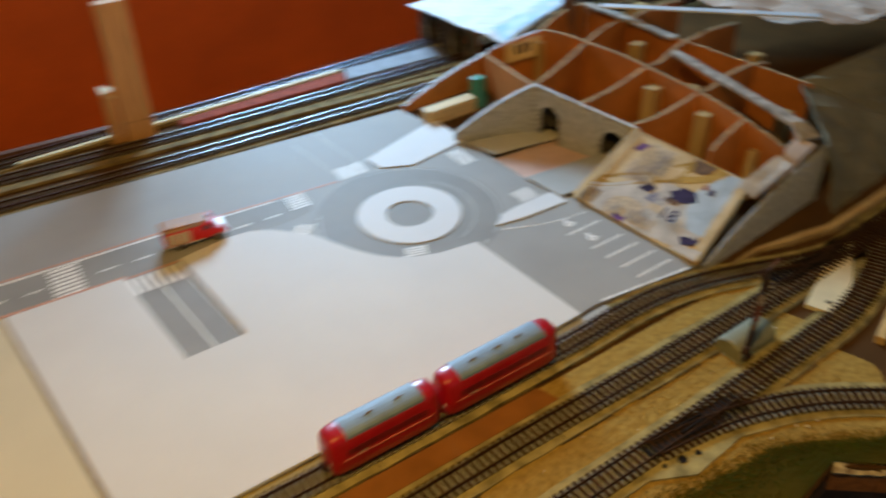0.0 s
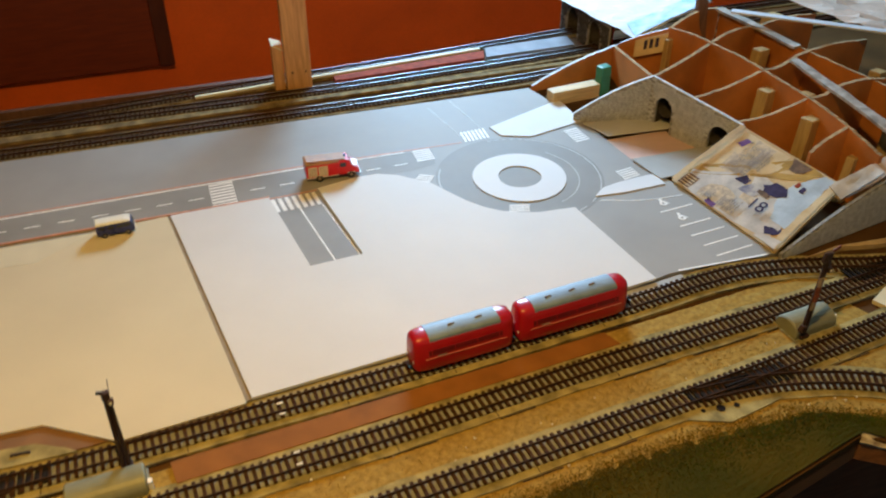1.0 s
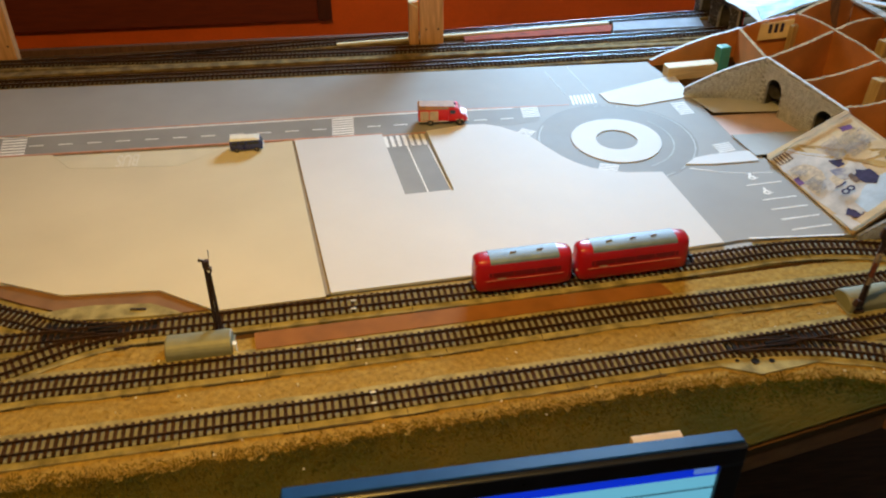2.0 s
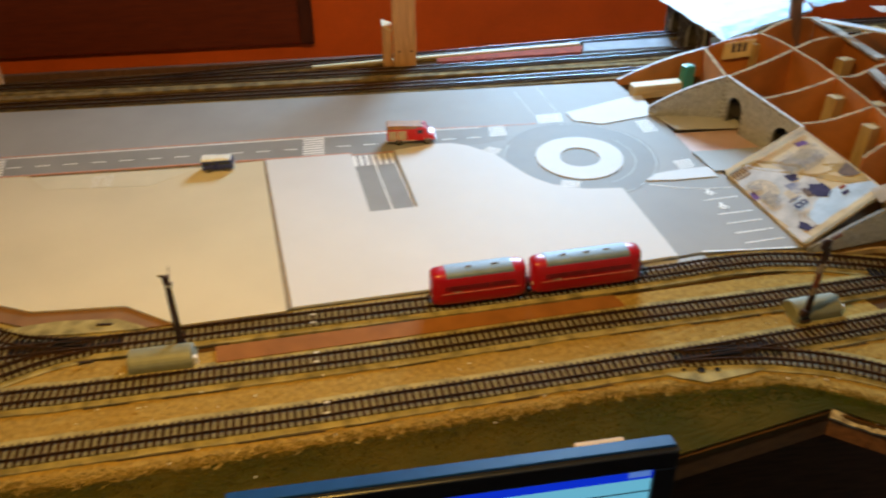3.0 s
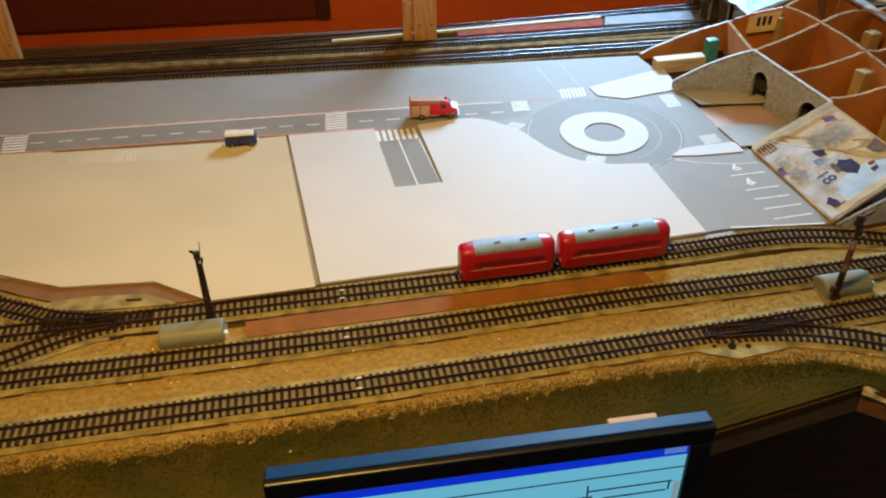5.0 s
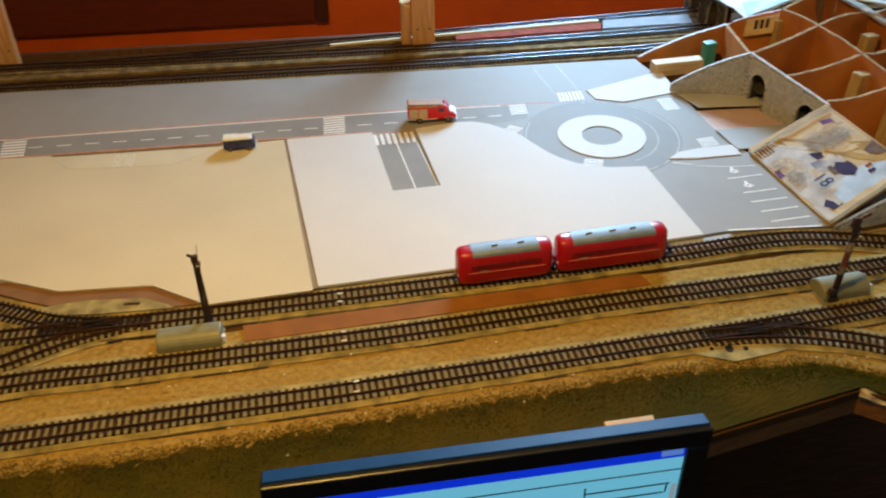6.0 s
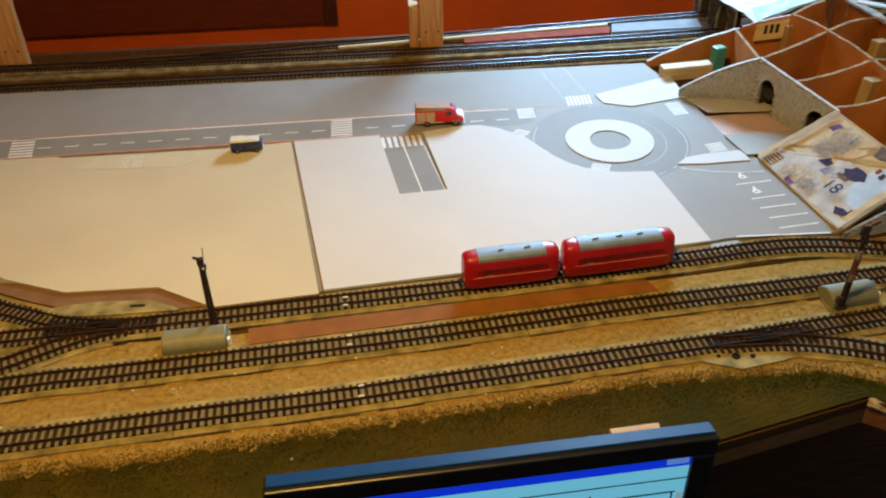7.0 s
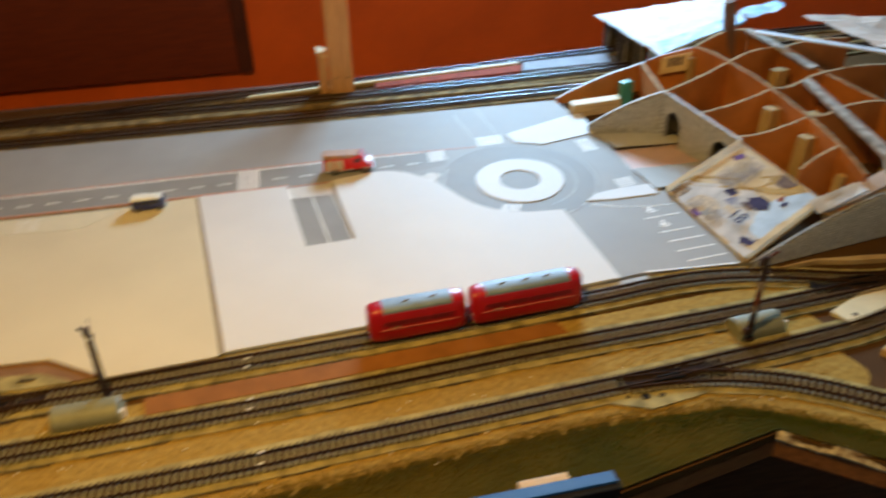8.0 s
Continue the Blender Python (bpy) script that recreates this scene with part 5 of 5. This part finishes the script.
# ---------------------------------------------------------------- road vehicles
def build_wheels(t, xs, half, r, w=0.0032):
    for x in xs:
        for s in (-1, 1):
            wh = part("wheel", rod((x, s * (half - w), r), (x, s * half, r), r, sides=20), M_BLACK, t)
            part("hub", rod((x, s * half, r), (x, s * (half + 0.0004), r), r * 0.42, sides=14), M_INKGREY, wh)


def build_fire_truck(at, turn):
    t = thing("fire_truck", "red model fire engine with beige shutters and tan roof", "model truck", at=at, turn=turn)
    h = 0.0135
    part("chassis", box((-0.002, 0, 0.0058), (0.070, 0.020, 0.003), bevel=0.0006), M_BLACK, t)
    part("rear_body", box((-0.0140, 0, 0.0175), (0.047, 0.0272, 0.0205), bevel=0.0012), M_TRUCKRED, t)
    part("roof_deck", box((-0.0140, 0, 0.0285), (0.0478, 0.0276, 0.0026), bevel=0.0008), M_TANROOF, t, "tan roof deck")
    part("roof_rack", box((-0.008, 0, 0.0306), (0.056, 0.021, 0.0024), (0, 2, 0), 0.0008), M_TANROOF, t)
    for s in (-1, 1):
        for x in (-0.0280, -0.0130):
            sh = part("shutter", box((x, s * 0.0137, 0.0172), (0.0134, 0.0008, 0.0155), bevel=0.0003), M_SHUTTER, t)
            for k in range(4):
                part("shutter_slat", box((x, s * 0.01420, 0.0122 + k * 0.0032), (0.0124, 0.0003, 0.0004)), M_INKGREY, sh)
        part("skirt", box((-0.014, s * 0.0130, 0.0078), (0.046, 0.0010, 0.0020)), M_IVORY, t)
        part("side_window", box((0.0160, s * 0.0134, 0.0228), (0.0088, 0.0008, 0.0062), bevel=0.0003), M_GLASS, t)
        part("fender", box((0.0272, s * 0.0115, 0.0092), (0.0130, 0.0042, 0.0030), bevel=0.0010), M_IVORY, t)
        part("headlamp", rod((0.0365, s * 0.0080, 0.0120), (0.0385, s * 0.0080, 0.0120), 0.0021, sides=14), M_CHROME, t)
    prof = [(0.0095, 0.0070), (0.0395, 0.0070), (0.0395, 0.0125), (0.0372, 0.0168), (0.0290, 0.0185), (0.0255, 0.0275), (0.0235, 0.0290), (0.0095, 0.0290)]
    bm = slab(prof, -h, h)
    for v in bm.verts:
        v.co = Vector((v.co.x, v.co.z, v.co.y))
    bmesh.ops.bevel(bm, geom=list(bm.edges), offset=0.0010, segments=2, affect="EDGES", clamp_overlap=True)
    part("cab", bm, M_TRUCKRED, t)
    part("windscreen", panel((0.0293, -0.0105, 0.0192), (0.0293, 0.0105, 0.0192), (0.0262, 0.0105, 0.0268), (0.0262, -0.0105, 0.0268), 0.0006), M_GLASS, t)
    part("bonnet_panel", box((0.0345, 0, 0.0178), (0.0085, 0.016, 0.0012), (0, 14, 0), 0.0005), M_IVORY, t, "white bonnet panel")
    part("bumper", box((0.0402, 0, 0.0062), (0.0022, 0.0262, 0.0026), bevel=0.0006), M_IVORY, t)
    part("beacon", rod((0.0205, 0, 0.0290), (0.0205, 0, 0.0325), 0.0016, sides=12), M_NAVY, t)
    build_wheels(t, (-0.0190, 0.0272), 0.0136, 0.0053)


build_fire_truck((0.1810, 0.4230, BASE_TOP + 0.0003), -2.5)


def build_van(at, turn):
    t = thing("van", "dark blue model van with an ivory roof", "model van", at=at, turn=turn)
    prof = [(-0.0240, 0.0035), (0.0225, 0.0035), (0.0240, 0.0060), (0.0236, 0.0115), (0.0205, 0.0188), (-0.0235, 0.0188)]
    bm = slab(prof, -0.0096, 0.0096)
    for v in bm.verts:
        v.co = Vector((v.co.x, v.co.z, v.co.y))
    bmesh.ops.bevel(bm, geom=list(bm.edges), offset=0.0010, segments=2, affect="EDGES", clamp_overlap=True)
    part("body", bm, M_NAVY, t)
    roof = [[(x, y * w, 0.0186 + z * k) for y, z in ((-0.0094, 0), (0.0094, 0), (0.0088, 0.0014), (0.0060, 0.0027), (-0.0060, 0.0027), (-0.0088, 0.0014))] for x, w, k in ((-0.0232, 0.95, 0.85), (-0.0210, 1, 1), (0.0130, 1, 1), (0.0200, 0.94, 0.35))]
    part("roof", loft(roof), M_IVORY, t, "ivory roof")
    for s in (-1, 1):
        for x in (-0.0165, -0.0055, 0.0055, 0.0145):
            part("side_window", box((x, s * 0.0096, 0.0142), (0.0085, 0.0006, 0.0042), bevel=0.0002), M_GLASS, t)
        part("headlamp", rod((0.0232, s * 0.0064, 0.0078), (0.0246, s * 0.0064, 0.0078), 0.0014, sides=12), M_IVORY, t)
        part("bumper", box((s * 0.0242, 0, 0.0044), (0.0014, 0.018, 0.0014)), M_IVORY, t)
    part("windscreen", panel((0.0238, -0.0078, 0.0122), (0.0238, 0.0078, 0.0122), (0.0212, 0.0078, 0.0172), (0.0212, -0.0078, 0.0172), 0.0005), M_GLASS, t)
    build_wheels(t, (-0.0145, 0.0145), 0.0098, 0.0036, 0.0024)


build_van((-0.1185, 0.3660, CARD_TOP), 2.0)


# ---------------------------------------------------------------- signals
def build_signal(at, turn, h, label, lean=0.0, bands=False):
    t = thing("signal_mast", label, "signal", "signals", at=at, turn=turn)
    part("foot", box((0, 0, 0.002), (0.011, 0.011, 0.006), bevel=0.0008), M_IRON, t)
    for sx in (-1, 1):
        part("mast_leg", rod((sx * 0.0024, 0, 0.004), (sx * 0.0014 + lean, 0, h * 0.86), 0.0021, 0.0017, 6), M_IRON, t)
    n = 14
    for i in range(n):
        z = 0.008 + (h * 0.84 - 0.008) * i / n
        z2 = 0.008 + (h * 0.84 - 0.008) * (i + 1) / n
        s = 1 if i % 2 else -1
        f = lambda q: lean * q / (h * 0.86)
        part("lattice", rod((s * 0.0020 + f(z), 0, z), (-s * 0.0018 + f(z2), 0, z2), 0.0005, sides=5), M_IRON, t)
    if bands:
        for z0, z1, m in ((0.36, 0.46, M_BANDGREY), (0.46, 0.64, M_BANDRED), (0.64, 0.74, M_BANDGREY)):
            part("mast_band", rod((lean * z0 - 0.0003, -0.0012, h * z0), (lean * z1 - 0.0003, -0.0012, h * z1), 0.0031, 0.0029, 8), m, t, "painted band of the mast")
        part("counterweight", box((-0.0052, -0.002, h * 0.135), (0.0075, 0.0060, 0.0085), (0, 20, 0), 0.0012), M_IRON, t)
        part("arm", box((lean + 0.0075, -0.002, h * 1.06), (0.0110, 0.0012, 0.0040), (0, -22, 0), 0.0004), M_BANDRED, t, "red-brown signal arm")
        part("spectacle", box((lean - 0.0040, -0.002, h * 0.99), (0.0110, 0.0040, 0.0120), (0, 12, 0), 0.0015), M_IRON, t)
    part("ladder", rod((0.0045, -0.001, 0.004), (0.0035 + lean, -0.001, h * 0.84), 0.0004, sides=5), M_IRON, t)
    part("head", box((lean, -0.001, h * 0.90), (0.0072, 0.0060, 0.0085), (0, 0, 12), 0.0012), M_IRON, t)
    part("lamp_box", box((lean + 0.0030, -0.003, h * 0.84), (0.0055, 0.0050, 0.0060), bevel=0.0008), M_IRON, t)
    part("arm", box((lean - 0.0035, -0.004, h * 0.962), (0.0060, 0.0010, 0.0034), (0, 25, 0), 0.0003), M_IRON, t)
    part("lens", rod((lean + 0.003, -0.0058, h * 0.84), (lean + 0.003, -0.0064, h * 0.84), 0.0015, sides=12), M_IVORY, t)
    part("rod_top", rod((lean + 0.0035, 0, h * 0.90), (lean + 0.0050, 0, h * 1.06), 0.0005, sides=5), M_INKGREY, t)


build_signal((-0.121, -0.047, -0.003), 0, 0.106, "dark lattice signal mast standing beside the station track")
build_signal((0.602, -0.0915, -0.006), 8, 0.112, "lattice signal mast with grey and red-brown bands and a dark head", 0.003, True)


def build_drive_box(at, turn, length, label):
    """Round-topped cover of a signal's drive."""
    t = thing("signal_drive", label, "drive housing", "signal drives", at=at, turn=turn)
    prof = [(-0.0165, 0), (-0.0165, 0.008)] + [(-0.0165 * math.cos(a), 0.008 + 0.0120 * math.sin(a)) for a in (math.pi * i / 12 for i in range(1, 12))] + [(0.0165, 0.008), (0.0165, 0)]
    secs = [[(x, y * k, z * k) for y, z in prof] for x, k in ((-length / 2, 0.93), (-length / 2 + 0.0015, 1), (length / 2 - 0.0015, 1), (length / 2, 0.93))]
    part("housing", loft(secs), M_BOXGREEN, t)
    part("base_flange", box((0, 0, 0.0008), (length + 0.004, 0.036, 0.0020), bevel=0.0005), M_BOXGREEN, t)
    part("terminal_clip", box((length / 2 + 0.0025, -0.008, 0.0055), (0.0042, 0.0060, 0.0130), bevel=0.0008), M_GLINT, t, "bright white clip")


build_drive_box((-0.1395, -0.0690, BOARD_Z + 0.0012), 3.5, 0.070, "grey-green rounded signal drive housing between tracks")
build_drive_box((0.620, -0.0745, BOARD_Z + 0.0012), 6, 0.060, "grey-green rounded signal drive housing beside the second mast")

# Plates and offcuts among the right-hand tracks.
tagged(part("cream_plate", slab([(0.722, -0.066), (0.735, -0.094), (0.79, -0.074), (0.835, -0.040), (0.87, -0.010), (0.80, -0.028)], BOARD_Z + 0.0006, -0.003), M_PLASTICWHITE), "triangular cream plastic plate between the rails", "plate")
tagged(part("plate_screw", rod((0.746, -0.078, -0.0035), (0.746, -0.078, -0.0022), 0.003, sides=14), M_IRON), "dark screw in the cream plate", "screw")
tagged(part("wood_batten", box((0.785, -0.128, -0.004), (0.100, 0.010, 0.010), (0, 0, 24), 0.001), M_PINEX), "pale wooden batten along the branch track", "batten")
tagged(part("cork_patch", slab([(0.39, -0.150), (0.415, -0.163), (0.452, -0.178), (0.50, -0.170), (0.55, -0.160), (0.47, -0.145)], BOARD_Z + 0.0005, -0.0049), M_CORK), "cork patch beside the turnout", "cork sheet")
# Holes in the patch, their dark inside drawn as near-black discs.
for x, y, r in ((0.452, -0.1585, 0.0046), (0.433, -0.1560, 0.0022), (0.470, -0.1600, 0.0030)):
    tagged(part("turnout_screw", rod((x, y, -0.0055), (x, y, -0.0040), r, sides=16), M_FROG), "hole in the cork beside the turnout, its shade drawn as a dark disc", "screw", "turnout screws")
# Joiners placed where the rails glint; the glint is their near-white colour.
for x, y, turn in ((0.0285, -0.0175, 4), (0.0325, -0.0870, 5), (0.0440, -0.1680, 5)):
    for k in (0, 1):
        tagged(part("rail_joiner", box((x, y + 0.0045 - k * GAUGE * 0.9, RAIL_TOP + 0.0002), (0.0060, 0.0018, 0.0012), (0, 0, turn), 0.0003), M_GLINT), "joiner on the rail ends, its glint painted near white", "rail joiner", "rail joiners")
tagged(part("cork_patch", slab([(-0.330, 0.009), (-0.300, 0.014), (-0.272, 0.017), (-0.205, 0.013), (-0.176, -0.002), (-0.165, -0.010), (-0.25, -0.010), (-0.32, -0.005)], BOARD_Z + 0.0005, -0.0024), M_CORK), "cork patch beside the station turnout", "cork sheet")
tagged(part("brown_sheet", slab([(-0.50, 0.195), (-0.414, 0.100), (-0.391, 0.080), (-0.309, 0.045), (-0.198, 0.042), (-0.118, -0.004), (-0.16, -0.007), (-0.25, -0.004), (-0.30, 0.007), (-0.345, 0.026), (-0.40, 0.054), (-0.47, 0.106), (-0.56, 0.195)], BOARD_Z + 0.0003, -0.0030), mat("brown_sheet", (0.23, 0.115, 0.045), 0.75, vary=0.08, scale=30, fine=700, bump=0.08, spec=0.3)), "dull brown board showing below the cream card", "board")
tagged(part("turnout_lever", box((-0.217, 0.0030, -0.0018), (0.018, 0.0030, 0.0016), (0, 0, -4), 0.0004), M_IRON), "small dark turnout lever on the cork", "lever")
tagged(part("turnout_lever", box((-0.225, -0.060, -0.0038), (0.016, 0.0024, 0.0014), (0, 0, 6), 0.0004), M_IRON), "small dark turnout lever on the cork", "lever")
tagged(part("pasture_card", slab([(-1.5, -0.02), (-0.50, 0.0), (-0.42, -0.01), (-0.38, -0.02), (-0.42, -0.03), (-1.5, -0.05)], BOARD_Z + 0.0004, -0.006), M_GRASS), "green scatter between the sidings", "grass", kind="stuff")


# ---------------------------------------------------------------- monitor
def build_monitor():
    w, hgt = 0.389, 0.30
    t = thing("monitor", "black flat computer monitor, screen lit, before the layout", "monitor", at=(0.1595, -0.342, 0.0755 - hgt), turn=2.6)
    part("case", box((0, 0.008, hgt / 2), (w, 0.014, hgt), (0, 0, 0), 0.004), M_BEZEL, t)
    # The sheen along this edge is painted blue, hardly reflected.
    part("top_edge", box((0, 0.0085, hgt - 0.0004), (w - 0.004, 0.0150, 0.0026), (-11, 0, 0), 0.0010), M_TOPSHEEN, t, "top edge, the window's blue sheen put into its colour")
    b = 0.021
    for name, c, s in (("bezel", (0, 0.0, hgt - b / 2), (w, 0.008, b)), ("bezel", (0, 0.0, b / 2), (w, 0.008, b)), ("bezel", (-w / 2 + b / 2, 0, hgt / 2), (b, 0.008, hgt - 2 * b)), ("bezel", (w / 2 - b / 2, 0, hgt / 2), (b, 0.008, hgt - 2 * b))):
        part(name, box(c, s, bevel=0.0018), M_BEZEL, t)
    sw, top = w - 2 * b, hgt - b
    scr = part("screen", box((0, 0.0008, hgt / 2), (sw, 0.003, hgt - 2 * b)), glow("screen_light", (0.17, 0.56, 0.76), 0.75), t, "lit pale blue screen")
    y = -0.0009
    part("title_bar", box((0, y, top - 0.0065), (sw, 0.0006, 0.013)), glow("title_blue", (0.004, 0.035, 0.72), 0.75), scr, "blue title bar")
    part("window_buttons", box((sw / 2 - 0.012, y - 0.0005, top - 0.0060), (0.020, 0.0004, 0.007)), glow("button_blue", (0.12, 0.25, 0.70), 0.7), scr)
    m_line = glow("screen_ink", (0.02, 0.06, 0.08), 0.4)
    part("tool_line", box((0, y, top - 0.030), (sw, 0.0006, 0.0012)), m_line, scr)
    for x, z, a, c in ((0.125, -0.048, 0.080, 0.0016), (0.13, -0.060, 0.060, 0.0016), (0.162, -0.054, 0.0016, 0.012), (0.06, -0.056, 0.06, 0.0018), (0.02, -0.066, 0.05, 0.0018), (0.085, -0.048, 0.0016, 0.016), (-0.03, -0.072, 0.08, 0.0016)):
        part("plan_line", box((x, y, top + z), (a, 0.0006, c)), m_line, scr)
    part("scroll_bar", box((sw / 2 - 0.004, y, hgt / 2 - 0.02), (0.005, 0.0006, hgt - 2 * b - 0.06)), glow("scroll_grey", (0.35, 0.45, 0.50), 0.6), scr)
    st = part("stand", box((0, 0.024, 0.02), (0.06, 0.018, 0.22), bevel=0.004), M_BEZEL, t)
    part("foot", box((0, 0.03, -0.085), (0.22, 0.16, 0.012), bevel=0.004), M_BEZEL, st)
    desk = thing("desk", "dark desk below the front of the layout", "desk", at=(0.17, -0.58, TABLE_FLOOR))
    part("top", box((0, 0, 0.52), (1.6, 0.60, 0.028), bevel=0.003), M_DESK, desk)
    for x in (-0.75, 0.75):
        part("side", box((x, 0, 0.253), (0.03, 0.56, 0.506)), M_DARKWOOD, desk)


build_monitor()
tagged(part("pine_block", box((0.310, -0.262, -0.0005), (0.050, 0.016, 0.014), (0, 0, 3), 0.001), M_PINEX), "small pale wooden block on the board's front edge", "wood block")
